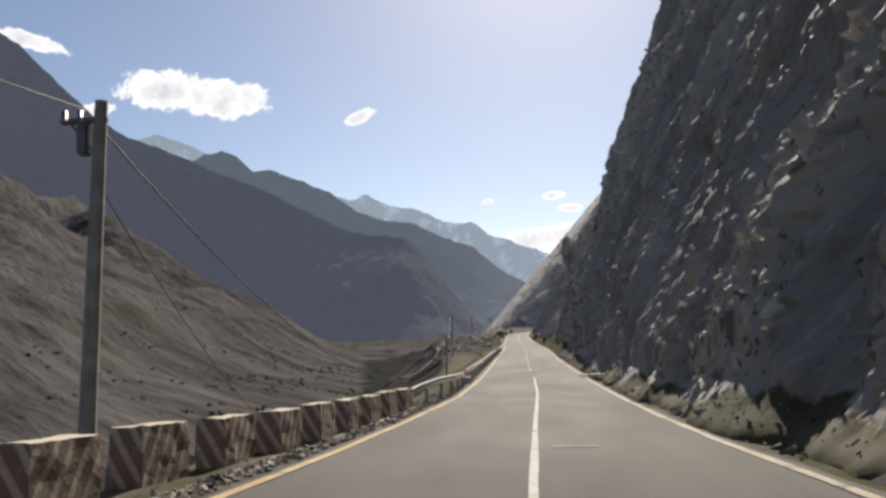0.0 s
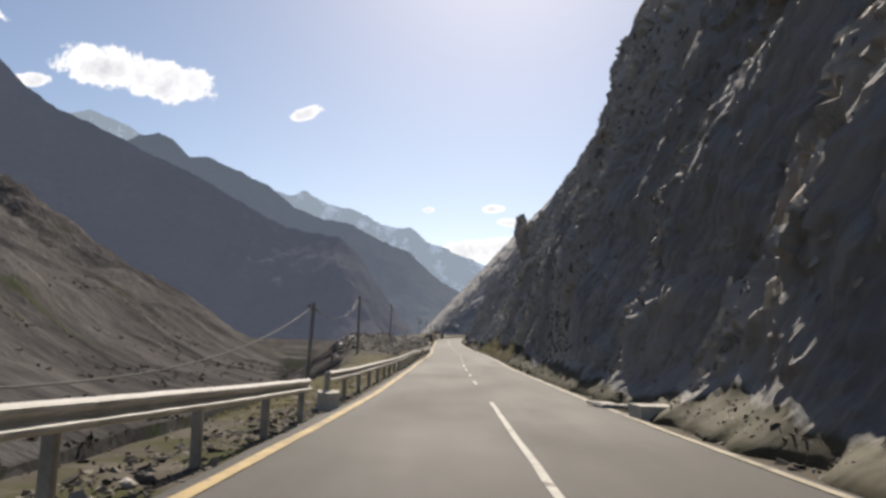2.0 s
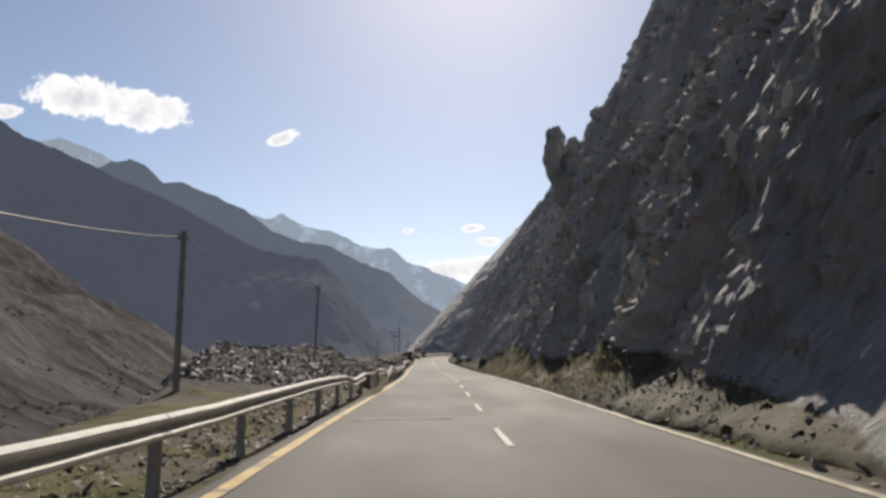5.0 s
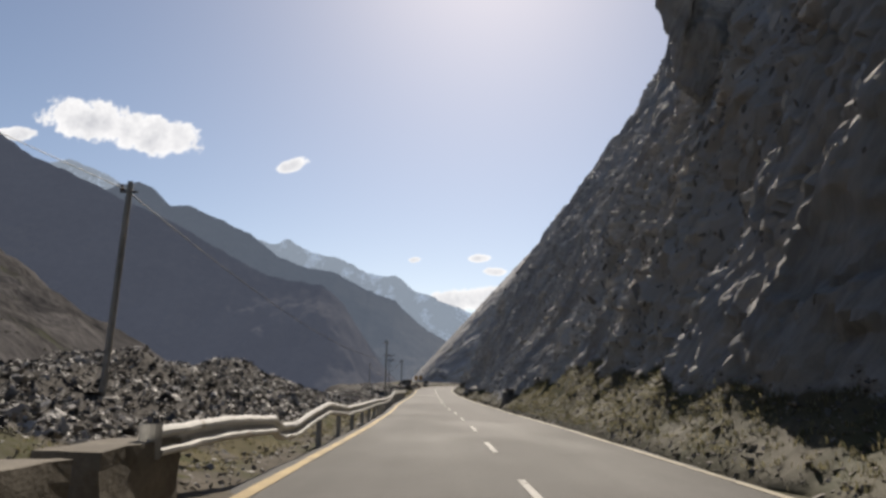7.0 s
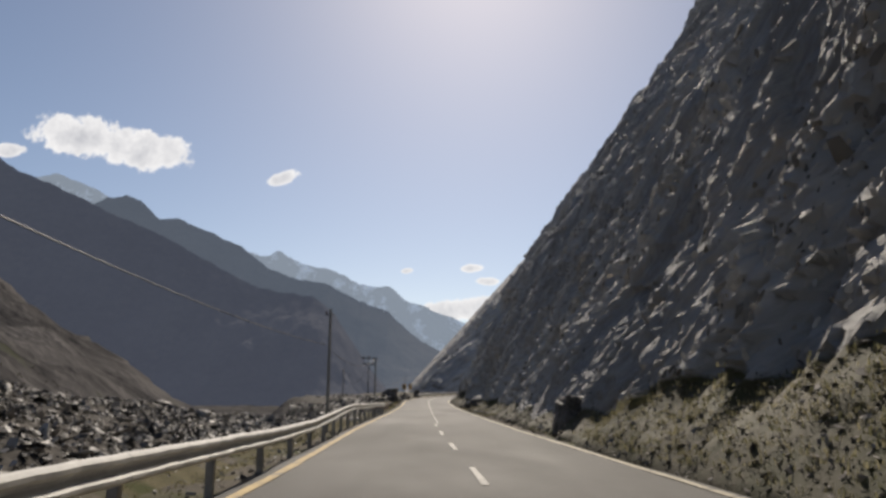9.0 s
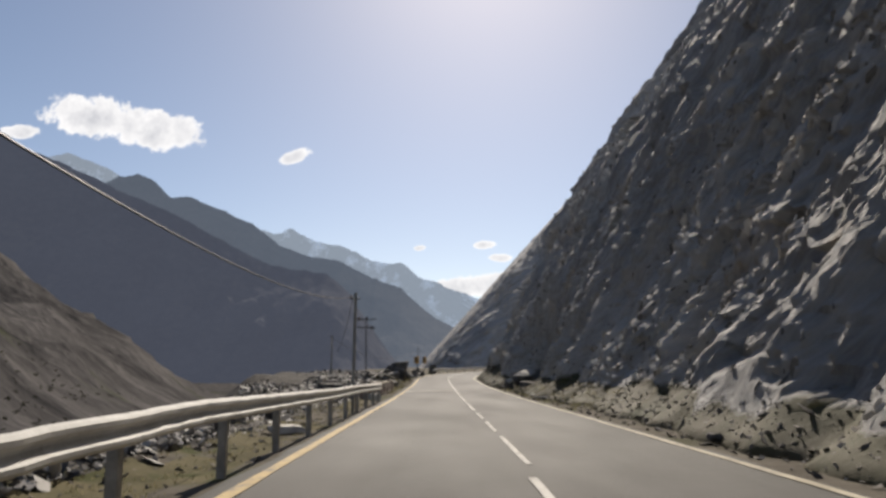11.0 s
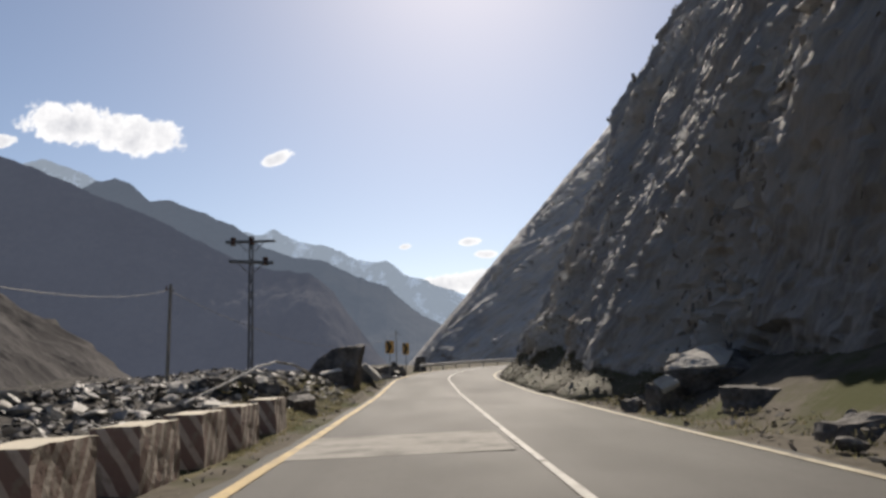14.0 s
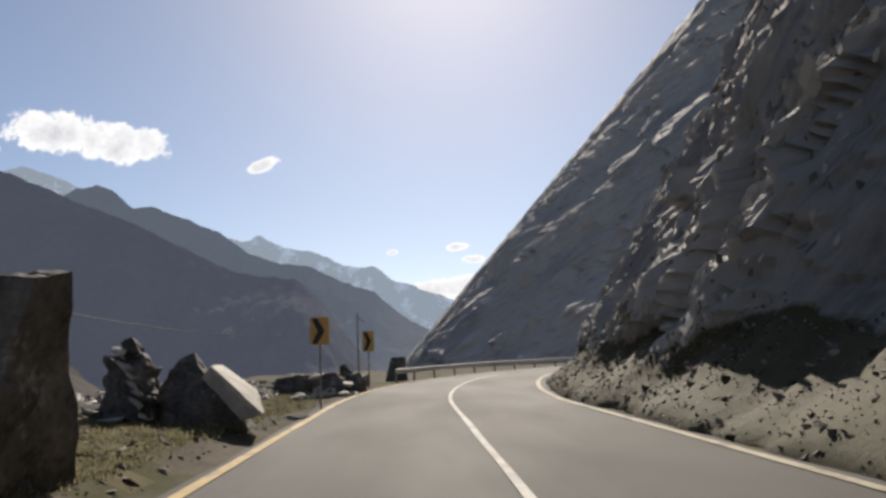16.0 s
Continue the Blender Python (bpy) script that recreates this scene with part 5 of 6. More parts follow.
# ---- guard rails ----
RAIL_PROFILE = [(0.0, 0.0), (0.035, -0.012), (0.075, -0.045), (0.075, -0.085), (0.02, -0.125), (0.0, -0.155), (0.02, -0.185), (0.098, -0.225), (0.098, -0.262), (0.04, -0.298), (0.0, -0.31)]


def sweep(points, thick=0.012, tall=1.0):
    """A W-shaped beam along the points, its ribs towards +x."""
    bm = bmesh.new()
    rings = []
    for i, p in enumerate(points):
        p = Vector(p)
        a, b = Vector(points[max(i - 1, 0)]), Vector(points[min(i + 1, len(points) - 1)])
        d = (b - a).normalized()
        side = d.cross(Vector((0, 0, 1))).normalized()
        up = side.cross(d)
        ring = [bm.verts.new(p + side * u * min(1, tall * 2) + up * w * tall) for u, w in RAIL_PROFILE] + [bm.verts.new(p + side * (u * min(1, tall * 2) - thick) + up * (w * 0.985 * tall - 0.002)) for u, w in reversed(RAIL_PROFILE)]
        rings.append(ring)
    n = len(rings[0])
    for r0, r1 in zip(rings, rings[1:]):
        for j in range(n):
            bm.faces.new((r0[j], r0[(j + 1) % n], r1[(j + 1) % n], r1[j]))
    bm.faces.new(rings[0])
    bm.faces.new(list(reversed(rings[-1])))
    return bm


def guard_rail(keys, label, post_every=4.0, posts=True, jitter=0.009, seed=0, end_cap=False, tall=1.0, pieces=8, first_post=0.0):
    keys = np.array(keys, float)
    keys[:, 2] += sag(keys[:, 1])
    run = np.concatenate([[0], np.cumsum(np.linalg.norm(np.diff(keys, axis=0), axis=1))])
    total = run[-1]
    count = max(1, round(total / post_every))
    at = lambda t: np.array([np.interp(t, run, keys[:, i]) for i in range(3)])
    base = at(0)
    root = new("guard_rail")
    root.location = (base[0], base[1], base[2] - 0.75)
    inv = Matrix.Translation(-Vector(root.location))
    r = random.Random(seed)
    for i in range(count):
        t0, t1 = total * i / count, total * (i + 1) / count + (0.12 if i < count - 1 else 0)
        pts_ = []
        for t in np.linspace(t0, min(t1, total), pieces):
            p = at(t)
            pts_.append(Vector((p[0] + r.uniform(-jitter, jitter), p[1], p[2] + r.uniform(-jitter, jitter) * 0.6)) + Vector((0.006 * (i % 2), 0, 0)))
        bm = sweep(pts_, 0.012, tall)
        bmesh.ops.transform(bm, matrix=inv, verts=bm.verts)
        part("beam", bm, STEEL, root)
    if posts:
        for i in range(count + 1):
            if total * i / count < first_post:
                continue
            p = at(min(max(total * i / count, 0.35), total - 0.35))
            foot = float(ground_z(p[0] - 0.12, p[1])) - 0.3 if p[1] < 290 else float(road_z(p[1])) - 0.4
            bm = bmesh.new()
            lean = r.uniform(-0.04, 0.04)
            box(bm, (p[0] - 0.16, p[1] - 0.06, foot), (p[0] - 0.02, p[1] + 0.06, p[2] - 0.03))
            for v in bm.verts:
                v.co.y += lean * (v.co.z - foot)
            bmesh.ops.bevel(bm, geom=bm.edges[:], offset=0.012, segments=1, affect="EDGES")
            bmesh.ops.transform(bm, matrix=inv, verts=bm.verts)
            part("post", bm, POST, root)
    if end_cap:
        p = at(0)
        bm = bmesh.new()
        for k in range(9):
            a = math.pi * (k / 8)
            x1, y1 = 0.12 * math.cos(a) - 0.05, -0.17 * math.sin(a)
            w = 0.02 * noise.noise(Vector((k, 1, seed)))
            bm.verts.new((p[0] + x1 + w, p[1] + y1, p[2] + 0.03))
            bm.verts.new((p[0] + x1 - w, p[1] + y1, p[2] - 0.34 + w))
        bm.verts.ensure_lookup_table()
        for k in range(8):
            bm.faces.new([bm.verts[i] for i in (2 * k, 2 * k + 1, 2 * k + 3, 2 * k + 2)])
        bmesh.ops.solidify(bm, geom=bm.faces[:], thickness=0.012)
        bmesh.ops.transform(bm, matrix=inv, verts=bm.verts)
        part("end_terminal", bm, STEEL, root, "crumpled rounded steel end")
    return tagged(root, label, "guard rail", "guard rails")


guard_rail([(-4.58, 32.0, 1.08), (-4.31, 34.2, 1.2), (-3.9, 37.7, 1.26), (-3.56, 43.8, 1.11), (-3.46, 50.3, 0.95)], "dented galvanised steel guard rail after the blocks", seed=1)
guard_rail([(-3.55, 54.0, 1.0), (-3.47, 60.6, 0.95), (-3.42, 69.0, 0.93), (-3.37, 80.0, 0.88), (-3.2, 92.0, 0.95), (-3.0, 99.0, 1.05), (-2.96, 102.3, 1.06), (-2.89, 106.8, 1.02), (-2.86, 109.2, 0.83), (-2.83, 111.0, 0.87), (-2.79, 113.4, 0.97)], "long galvanised steel guard rail on the valley side", seed=2)
guard_rail([(-2.6, 119.3, 1.03), (-2.57, 122.0, 1.05), (-2.54, 125.1, 0.95), (-2.54, 125.8, 0.77), (-2.52, 127.5, 0.75), (-2.5, 128.5, 0.85), (-2.48, 132.0, 1.08), (-2.44, 136.8, 0.87), (-2.44, 143.9, 0.88), (-2.5, 150.0, 0.91), (-2.64, 161.6, 0.82), (-2.77, 168.0, 0.83), (-2.95, 175.0, 0.97), (-3.15, 181, 1.09), (-3.19, 186, 1.17), (-3.21, 192, 1.12), (-3.24, 200, 1.06), (-3.26, 206, 1.07), (-3.28, 213, 1.02), (-3.3, 219.5, 0.97)], "buckled galvanised steel guard rail with a crumpled end", seed=3, jitter=0.014, end_cap=True, tall=1.12, pieces=10, first_post=9.0)
guard_rail([(-6.45, 243.4, 0.8), (-5.5, 245.7, 1.48), (-5.3, 246.3, 1.66), (-4.93, 247.45, 1.83), (-4.72, 248.7, 1.74), (-4.42, 250.5, 1.5)], "torn guard rail beam thrown over fallen boulders", post_every=2.4, posts=False, jitter=0.03, seed=4, tall=0.2)
bend_keys = [tuple(road_at(s0, -0.9) + [0, 0, 0.8 - float(sag(road_at(s0, -0.9)[1]))]) for s0 in np.arange(299, 352, 4.0)]
guard_rail(bend_keys, "grey steel guard rail round the outside of the bend", seed=5)

# ---- poles, pylon, cables ----
def power_pole(base, top, r0, r1, label, arm=False):
    root = new("power_pole")
    root.location = base
    o = Vector(base)
    bm = bmesh.new()
    a, b = Vector((0, 0, 0)), Vector(top) - o
    bar(bm, a, b, r0, r1, 10)
    part("shaft", bm, CONCRETE, root, smooth=False)
    ax = b.normalized()
    if arm:
        bm = bmesh.new()
        box(bm, (-0.75, -0.05, -0.05), (0.12, 0.05, 0.05), Matrix.Translation(b - ax * 0.35))
        bmesh.ops.bevel(bm, geom=bm.edges[:], offset=0.01, segments=1, affect="EDGES")
        part("crossarm", bm, IRON, root)
        bm = bmesh.new()
        box(bm, (-0.42, -0.12, -0.7), (-0.18, 0.12, -0.1), Matrix.Translation(b - ax * 0.3))
        bmesh.ops.bevel(bm, geom=bm.edges[:], offset=0.05, segments=2, affect="EDGES")
        part("switch_box", bm, IRON, root, "dark hanging switch box")
        for dx in (-0.7, -0.4, -0.08):
            bm = bmesh.new()
            for k in range(3):
                bar(bm, b - ax * 0.3 + Vector((dx, 0, 0.06 * k)), b - ax * 0.3 + Vector((dx, 0, 0.06 * k + 0.045)), 0.055, 0.03, 10)
            part("insulator", bm, PORCELAIN, root)
        bm = bmesh.new()
        bar(bm, b - ax * 0.35 + Vector((-0.6, 0, 0)), b - ax * 1.1, 0.025)
        part("brace", bm, IRON, root)
    else:
        bm = bmesh.new()
        bar(bm, b - ax * 0.25 + Vector((-0.22, 0, 0)), b - ax * 0.25 + Vector((0.2, 0, 0)), 0.03)
        part("bracket", bm, IRON, root)
        bm = bmesh.new()
        bar(bm, b - ax * 0.22 + Vector((-0.18, 0, 0)), b - ax * 0.1 + Vector((-0.18, 0, 0.02)), 0.05, 0.03, 10)
        part("insulator", bm, PORCELAIN, root)
    return tagged(root, label, "power pole", "poles along the road")


POLES = [
    ((-7.05, 11.85, 0.2), (-7.3, 12.7, 7.77), 0.15, 0.11, "weathered concrete power pole with switch gear on top", True),
    ((-5.85, 62.8, -3.0), (-5.62, 62.8, 3.4), 0.09, 0.07, "thin grey power pole standing below the road edge", False),
    ((-8.8, 107.0, -2.5), (-8.78, 107.0, 6.1), 0.14, 0.1, "grey power pole on the valley side", False),
    ((-7.25, 128.7, 0.8), (-7.07, 128.7, 6.28), 0.085, 0.07, "leaning grey pole behind the rubble heap", False),
    ((-3.68, 178.0, -0.4), (-3.68, 178.0, 5.6), 0.08, 0.06, "slender concrete power pole close behind the guard rail", False),
    ((-3.46, 206.8, -0.4), (-3.4, 206.7, 4.88), 0.075, 0.06, "slender concrete power pole behind the guard rail", False),
    ((-11.6, 257.0, -1.5), (-11.5, 257.0, 5.45), 0.1, 0.07, "thin dark pole beyond the rubble bench", False),
]
for (bx, by, bz), (tx, ty, tz), *rest in POLES:
    power_pole((bx, by, bz + float(sag(by))), (tx, ty, tz + float(sag(by))), *rest)


def cable(a, b, droop, radius=0.018, label="weathered grey overhead cable sagging between poles"):
    a, b = Vector(a), Vector(b)
    a.z, b.z = a.z + float(sag(a.y)), b.z + float(sag(b.y))
    bm = bmesh.new()
    rings = []
    n = 28
    for i in range(n + 1):
        t = i / n
        c = a.lerp(b, t) - Vector((0, 0, 4 * droop * t * (1 - t)))
        rings.append([bm.verts.new(c + Vector((math.cos(k * math.tau / 6) * radius, 0, math.sin(k * math.tau / 6) * radius))) for k in range(6)])
    for r0, r1 in zip(rings, rings[1:]):
        for j in range(6):
            bm.faces.new((r0[j], r0[(j + 1) % 6], r1[(j + 1) % 6], r1[j]))
    return tagged(part("power_cable", bm, CABLE), label, "cable", "cables along the road")


cable((-7.5, 12.7, 7.5), (-5.7, 62.8, 3.2), 4.0, 0.02)
cable((-7.5, 12.6, 7.6), (-14.0, -45, 8.5), 1.0, 0.012)
cable((-7.3, 12.65, 6.2), (-22.0, 70.0, -4.0), 1.5, 0.012)
cable((-5.75, 62.8, 3.25), (-8.9, 107, 5.9), 1.1, 0.02)
cable((-8.9, 107, 5.9), (-7.2, 128.7, 6.1), 0.25, 0.009)
cable((-7.2, 128.7, 6.1), (-3.85, 178.0, 3.95), 0.9, 0.014)
cable((-3.5, 178.0, 3.6), (-3.5, 206.7, 4.7), 0.62, 0.014)
cable((-3.5, 206.7, 4.75), (-11.6, 257, 5.2), 1.9, 0.012)
cable((-11.6, 257, 5.2), (-3.6, 305.3, 5.0), 1.9, 0.014)


def pylon(base):
    root = new("pylon")
    root.location = base
    h, w0, w1 = 10.0, 0.1, 0.065
    corner = lambda t, i: Vector(((w0 + (w1 - w0) * t) * (1 if i in (0, 1) else -1), (w0 + (w1 - w0) * t) * (1 if i in (0, 3) else -1), h * t))
    for i in range(4):
        bm = bmesh.new()
        bar(bm, corner(0, i), corner(1, i), 0.026, 0.022, 6)
        part("leg", bm, IRON, root)
    steps = 14
    for k in range(steps):
        for i in range(4):
            bm = bmesh.new()
            bar(bm, corner(k / steps, i), corner((k + 1) / steps, (i + 1) % 4), 0.012, None, 5)
            part("brace", bm, IRON, root)
    for z, x0, x1, tilt in ((9.75, -1.1, 1.05, 0.0), (8.85, -0.95, 0.95, 0.06)):
        bm = bmesh.new()
        box(bm, (x0, -0.09, z - 0.06), (x1, 0.09, z + 0.07))
        for v in bm.verts:
            v.co.z -= tilt * v.co.x
            if v.co.x > 0 and tilt == 0:
                v.co.z = z + (v.co.z - z) * 0.6
        bmesh.ops.bevel(bm, geom=bm.edges[:], offset=0.015, segments=1, affect="EDGES")
        part("crossarm", bm, IRON, root)
        for s0 in (-1, 1):
            bm = bmesh.new()
            bar(bm, (s0 * 0.55, 0, z - 0.05), (s0 * 0.16, 0, z - 0.42), 0.02, None, 5)
            part("strut", bm, IRON, root)
    for x0, z in ((-0.78, 9.82), (0.02, 9.84), (0.62, 8.92)):
        bm = bmesh.new()
        for k in range(4):
            bar(bm, (x0, 0, z - 0.22 + 0.09 * k), (x0, 0, z - 0.14 + 0.09 * k), 0.14, 0.1, 12)
        part("insulator", bm, PORCELAIN, root)
    return tagged(root, "dark steel lattice pylon with two crossarms", "pylon")


pylon((-7.72, 256.0, -2.65 + float(sag(256))))

# ---- chevron signs ----
def chevron_sign(at, width, height, top, yaw, label):
    root = new("chevron_sign")
    root.matrix_world = pose(at[0], at[1], at[2] + float(sag(at[1])), 0, 0, yaw)
    bm = bmesh.new()
    bar(bm, (0, 0.04, -0.3), (0, 0.04, top), 0.035, None, 10)
    part("post", bm, POST, root)
    z0 = top - height
    bm = bmesh.new()
    box(bm, (-width / 2, -0.012, z0), (width / 2, 0.0, top))
    bmesh.ops.bevel(bm, geom=[e for e in bm.edges if abs(e.verts[0].co.y - e.verts[1].co.y) > 0.005], offset=0.03, segments=2, affect="EDGES")
    part("board", bm, SIGN_YELLOW, root, "faded yellow sign board")
    bm = bmesh.new()
    x = [-0.42, -0.12, 0.28]
    zc = z0 + height / 2
    q = [(x[0] * width, zc + 0.47 * height), (x[1] * width, zc + 0.47 * height), (x[2] * width, zc), (x[1] * width, zc - 0.47 * height), (x[0] * width, zc - 0.47 * height), (x[0] * width + 0.30 * width, zc)]
    front = [bm.verts.new((a, -0.018, b)) for a, b in q]
    for f in ((0, 1, 2, 5), (5, 2, 3, 4)):
        bm.faces.new([front[i] for i in f])
    r = bmesh.ops.extrude_face_region(bm, geom=bm.faces[:])
    bmesh.ops.translate(bm, vec=(0, 0.004, 0), verts=[v for v in r["geom"] if isinstance(v, bmesh.types.BMVert)])
    part("chevron", bm, SIGN_BLACK, root, "black right-pointing chevron")
    return tagged(root, label, "road sign", "chevron signs")


chevron_sign((-3.1, 281.6, 0.17), 0.66, 0.95, 3.3, 4, "yellow and black chevron sign on a thin post")
chevron_sign((-2.25, 294.6, 0.63), 0.62, 1.05, 3.0, -8, "yellow and black chevron sign by the bend")
root = new("sign_post")
root.location = (-3.59, 305.3, 0.25 + float(sag(305)))
bm = bmesh.new()
bar(bm, (0, 0, 0), (0, 0, 5.2), 0.07, 0.05, 10)
part("shaft", bm, POST, root)
bm = bmesh.new()
bar(bm, (-0.03, 0, 5.0), (0.45, 0, 4.6), 0.025, None, 6)
part("bracket", bm, IRON, root)
tagged(root, "slim bare steel post with a bracket", "post")

# ---- dry grass and shrubs ----
def grass(name, at, seed, label, tall=0.3):
    r = np.random.default_rng(seed)
    v, f = [], []
    for p in at:
        for _ in range(9):
            a = r.uniform(0, 6.283)
            c = p + np.array([r.normal(0, 0.10), r.normal(0, 0.10), -0.02])
            h = tall * r.uniform(0.4, 1.2)
            w = 0.008 + 0.01 * r.random()
            lean = np.array([math.cos(a), math.sin(a), 0]) * h * r.uniform(0.15, 0.7)
            side = np.array([-math.sin(a), math.cos(a), 0]) * w
            b = len(v)
            v += [c - side, c + side, c + lean * 0.5 + [0, 0, h * 0.65] + side * 0.6, c + lean + [0, 0, h]]
            f += [(b, b + 1, b + 2), (b, b + 2, b + 3)]
    me = bpy.data.meshes.new(name)
    me.from_pydata([tuple(map(float, q)) for q in v], [], f)
    me.materials.append(GRASS)
    return tagged(new(name, me), label, "grass", kind="stuff")


sp = np.concatenate([left_spots(1100, 50, 112, 1.2, 3.4), left_spots(900, 120, 182, 1.2, 2.6), left_spots(700, 182, 224, 1.0, 5.0), left_spots(5200, 238, 294, 1.0, 3.4)])
grass("grass", sp, 5, "dry yellow-green grass tufts on the outer verge", 0.08)
n = 900
s = np.concatenate([rng.uniform(95, 185, 500), rng.uniform(208, 262, 400)])
k = rng.uniform(0, 1, n)
q = road_at(s, WIDTH + 0.7 + k * (cliff_foot(s) + 0.2))
q[:, 2] += 0.3 * k**2
green = on_talus[(cs[on_talus[:, 0]] > 106) & (cs[on_talus[:, 0]] < 172)]
green = np.concatenate([green[:2600], on_talus[(cs[on_talus[:, 0]] > 208) & (cs[on_talus[:, 0]] < 240)][:260]])
q = np.concatenate([q, on_slope(green)])
grass("grass", q, 6, "sparse dry grass at the foot of the rock", 0.12)


def shrub(size, seed, label, leaf=0.09, count=620):
    r = random.Random(seed)
    root = new("shrub")
    bm = bmesh.new()
    tips = []
    for k in range(7):
        a, t = r.uniform(0, math.tau), r.uniform(0.2, 0.75)
        tip = Vector((math.cos(a) * math.sin(t), math.sin(a) * math.sin(t), math.cos(t))) * size * r.uniform(0.55, 0.95)
        bar(bm, (0, 0, -0.15), tip, 0.03 * size, 0.008 * size, 5)
        tips.append(tip)
    part("stems", bm, BARK, root)
    v, f = [], []
    for _ in range(count):
        c = r.choice(tips) * r.uniform(0.55, 1.05) + Vector((r.gauss(0, 0.17), r.gauss(0, 0.17), r.gauss(0, 0.13))) * size
        a, b = Vector((r.gauss(0, 1), r.gauss(0, 1), r.gauss(0, 0.6))).normalized(), Vector((r.gauss(0, 1), r.gauss(0, 1), r.gauss(0, 1))).normalized()
        i = len(v)
        k = leaf * r.uniform(0.6, 1.4) * size
        v += [c, c + a * k + b * k * 0.4, c + a * k * 1.8, c + a * k - b * k * 0.4]
        f.append((i, i + 1, i + 2, i + 3))
    me = bpy.data.meshes.new("foliage")
    me.from_pydata([tuple(q) for q in v], [], f)
    me.materials.append(LEAF)
    ob = new("foliage", me)
    ob.parent = root
    return tagged(root, label, "shrub", "shrubs on the bank")


kinds = [shrub(1.0, 60 + k, "dusty green shrub on the river bank") for k in range(3)]
for i in range(54):
    y0 = rng.uniform(14, 88)
    off = 7.5 + rng.uniform(0, 1) ** 0.8 * 30
    x0 = float(left_x(y0)) - off
    sz = rng.uniform(0.8, 2.2)
    m = pose(x0, y0, float(ground_z(x0, y0)) + 0.05, 0, 0, rng.uniform(0, 360))
    ob = kinds[i] if i < 3 else copy_thing(kinds[i % 3], m)
    ob.matrix_world = m @ Matrix.Diagonal((sz, sz, sz * 0.85, 1))

for x0, y0, sz in ((7.3, 224.3, 0.42), (7.0, 226.2, 0.35), (7.4, 228.2, 0.4), (7.9, 158.0, 0.5), (8.3, 163.5, 0.45), (7.8, 168.0, 0.4)):
    m = pose(x0, y0, float(road_z(y0)) + 0.12, 0, 0, 40 * y0)
    ob = copy_thing(kinds[int(y0) % 3], m)
    ob.matrix_world = m @ Matrix.Diagonal((sz * 1.3, sz * 1.3, sz, 1))
    tagged(ob, "low olive shrub at the foot of the rock", "shrub", "shrubs under the rock")


def scrub(count, seed):
    """Low dark bushes dotted over the foot of the mountainside, each a clump of small leaves."""
    r = np.random.default_rng(seed)
    x = -62 - 190 * r.uniform(0, 1, count) ** 1.6
    y = r.uniform(60, 560, count)
    keep = fbm(x / 34, y / 34, 2, 4, 91, 0.65) > 0.08
    x, y = x[keep], y[keep]
    z = ground_z(x, y)
    v, f = [], []
    for p in np.stack([x, y, z], -1):
        size = r.uniform(0.4, 1.5)
        for _ in range(16):
            c = p + r.normal(0, 0.45, 3) * [size, size, size * 0.5] + [0, 0, 0.25 * size]
            a, b = r.normal(0, 1, 3), r.normal(0, 1, 3)
            a, b = a / np.linalg.norm(a) * 0.34 * size, b / np.linalg.norm(b) * 0.22 * size
            i = len(v)
            v += [c - a, c + b, c + a, c - b]
            f.append((i, i + 1, i + 2, i + 3))
    me = bpy.data.meshes.new("scrub")
    me.from_pydata([tuple(map(float, q)) for q in v], [], f)
    me.materials.append(SCRUB)
    return tagged(new("scrub", me), "dark low scrub dotted over the barren mountainside", "scrub", kind="stuff")


scrub(1500, 8)

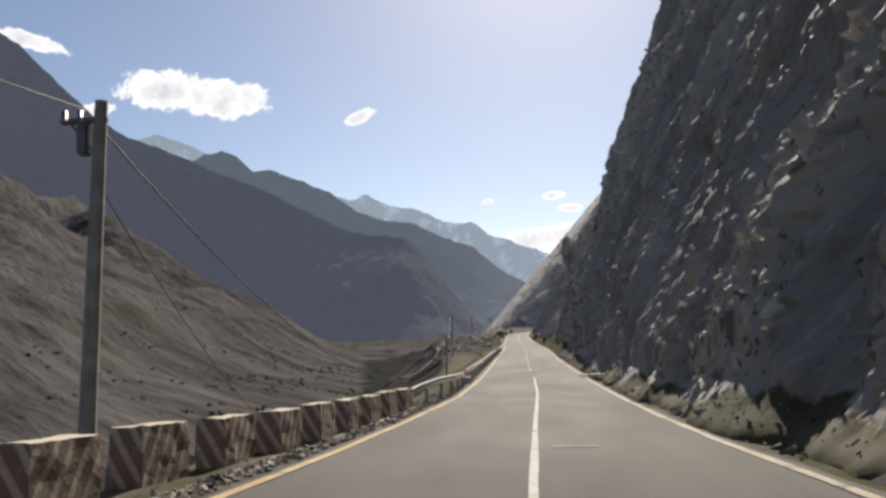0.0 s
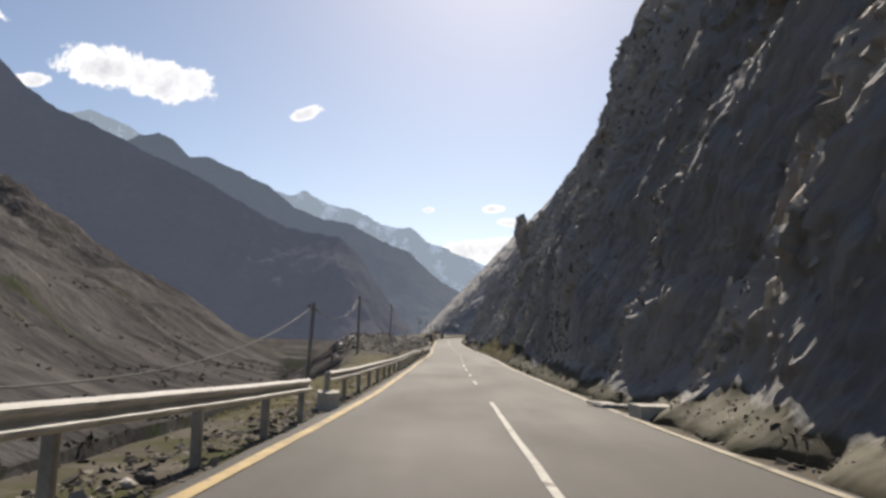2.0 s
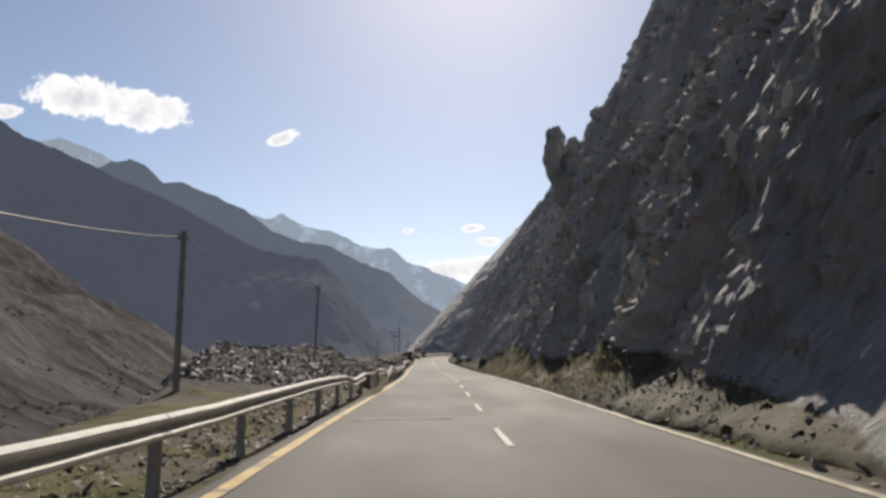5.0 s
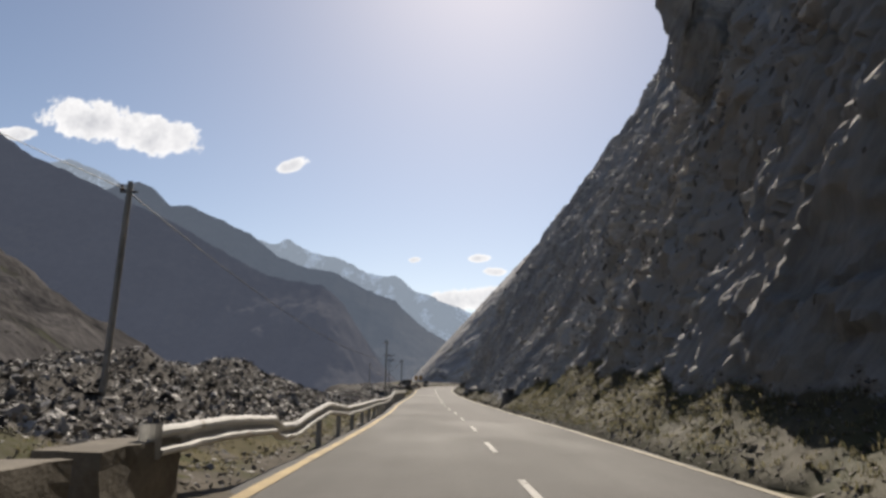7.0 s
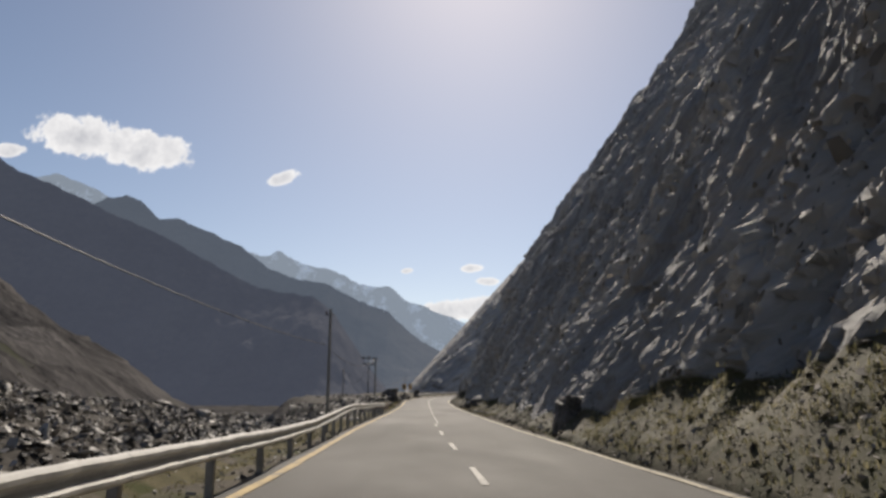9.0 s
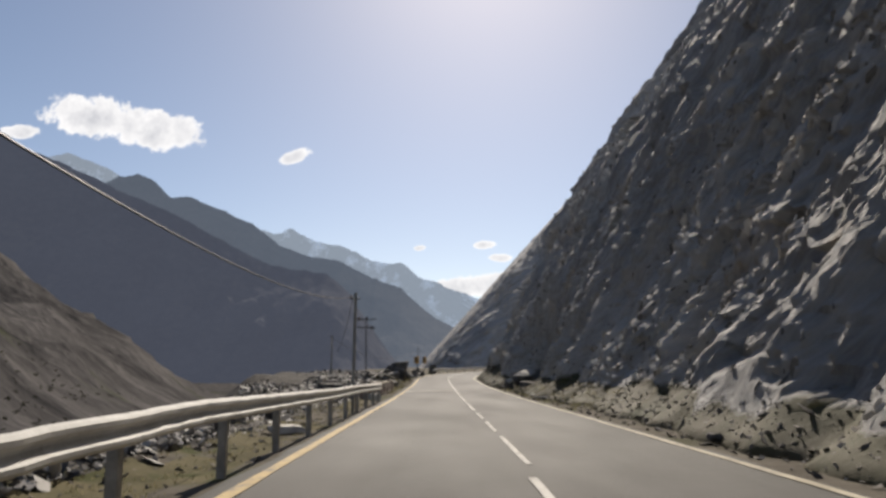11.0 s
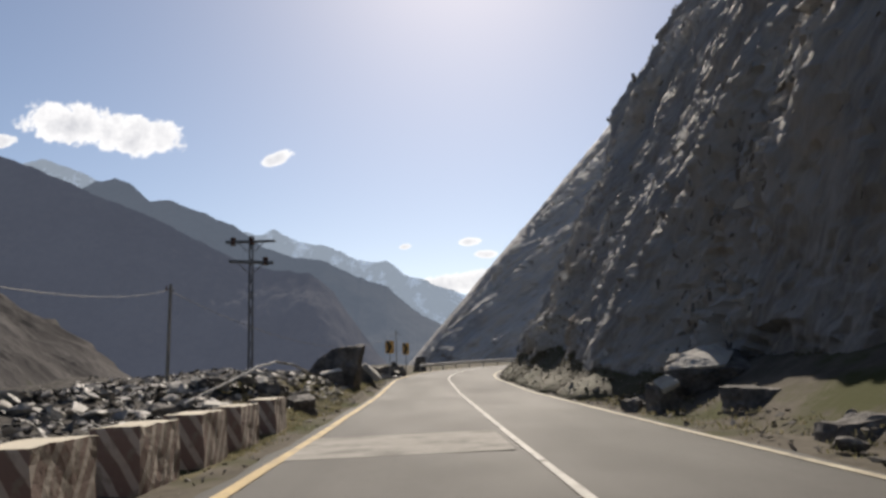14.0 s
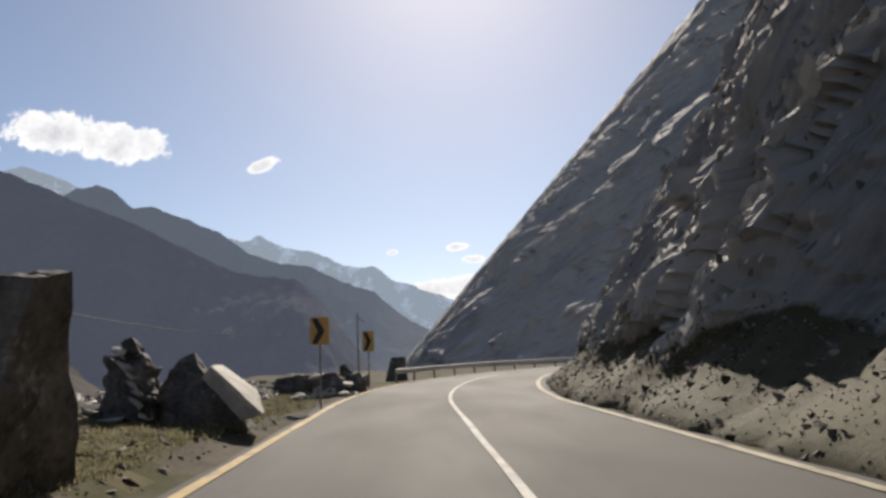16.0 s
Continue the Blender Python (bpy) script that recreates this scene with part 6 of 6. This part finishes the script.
# ---- the car round the bend ----
def car(at, yaw):
    root = new("car")
    root.matrix_world = pose(*at, 0, 0, yaw)
    bm = bmesh.new()
    prof = [(-2.05, 0.35), (-2.1, 0.85), (-1.95, 1.02), (-1.55, 1.08), (-1.2, 1.62), (0.2, 1.66), (0.95, 1.1), (1.95, 0.92), (2.1, 0.62), (2.05, 0.35)]
    a = [bm.verts.new((-0.84, y, z)) for y, z in prof]
    b = [bm.verts.new((0.84, y, z)) for y, z in prof]
    n = len(prof)
    for i in range(n):
        bm.faces.new((a[i], a[(i + 1) % n], b[(i + 1) % n], b[i]))
    bm.faces.new(a)
    bm.faces.new(list(reversed(b)))
    for v in bm.verts:
        if v.co.z > 1.3:
            v.co.x *= 0.82
    bmesh.ops.bevel(bm, geom=bm.edges[:], offset=0.06, segments=2, affect="EDGES")
    part("body", bm, CAR_PAINT, root, smooth=True)
    bm = bmesh.new()
    q = [(-0.6, -1.52, 1.14), (0.6, -1.52, 1.14), (0.52, -1.27, 1.55), (-0.52, -1.27, 1.55)]
    bm.faces.new([bm.verts.new(Vector(p) + Vector((0, -0.035, 0.02))) for p in q])
    bmesh.ops.solidify(bm, geom=bm.faces[:], thickness=0.012)
    part("rear_window", bm, GLASS_DARK, root)
    for x0 in (-0.72, 0.72):
        bm = bmesh.new()
        box(bm, (x0 - 0.09, -2.13, 0.72), (x0 + 0.09, -2.05, 0.92))
        bmesh.ops.bevel(bm, geom=bm.edges[:], offset=0.02, segments=1, affect="EDGES")
        part("tail_light", bm, RED_LENS, root)
        for y0 in (-1.3, 1.3):
            bm = bmesh.new()
            bar(bm, (x0 - 0.1, y0, 0.31), (x0 + 0.1, y0, 0.31), 0.31, None, 20)
            wheel = part("wheel", bm, RUBBER, root)
            bm = bmesh.new()
            sgn = 1 if x0 > 0 else -1
            bar(bm, (x0 + sgn * 0.09, y0, 0.31), (x0 + sgn * 0.112, y0, 0.31), 0.19, 0.17, 16)
            part("rim", bm, STEEL, wheel)
    bm = bmesh.new()
    box(bm, (-0.8, -2.2, 0.4), (0.8, -2.08, 0.58))
    bmesh.ops.bevel(bm, geom=bm.edges[:], offset=0.03, segments=2, affect="EDGES")
    part("bumper", bm, RUBBER, root)
    return tagged(root, "small dark car on the road round the bend", "car")


p = road_at(331.0, 2.1)
car((float(p[0]), float(p[1]), float(p[2]) + 0.04), -math.degrees((331.0 - TURN_Y) / TURN_R))
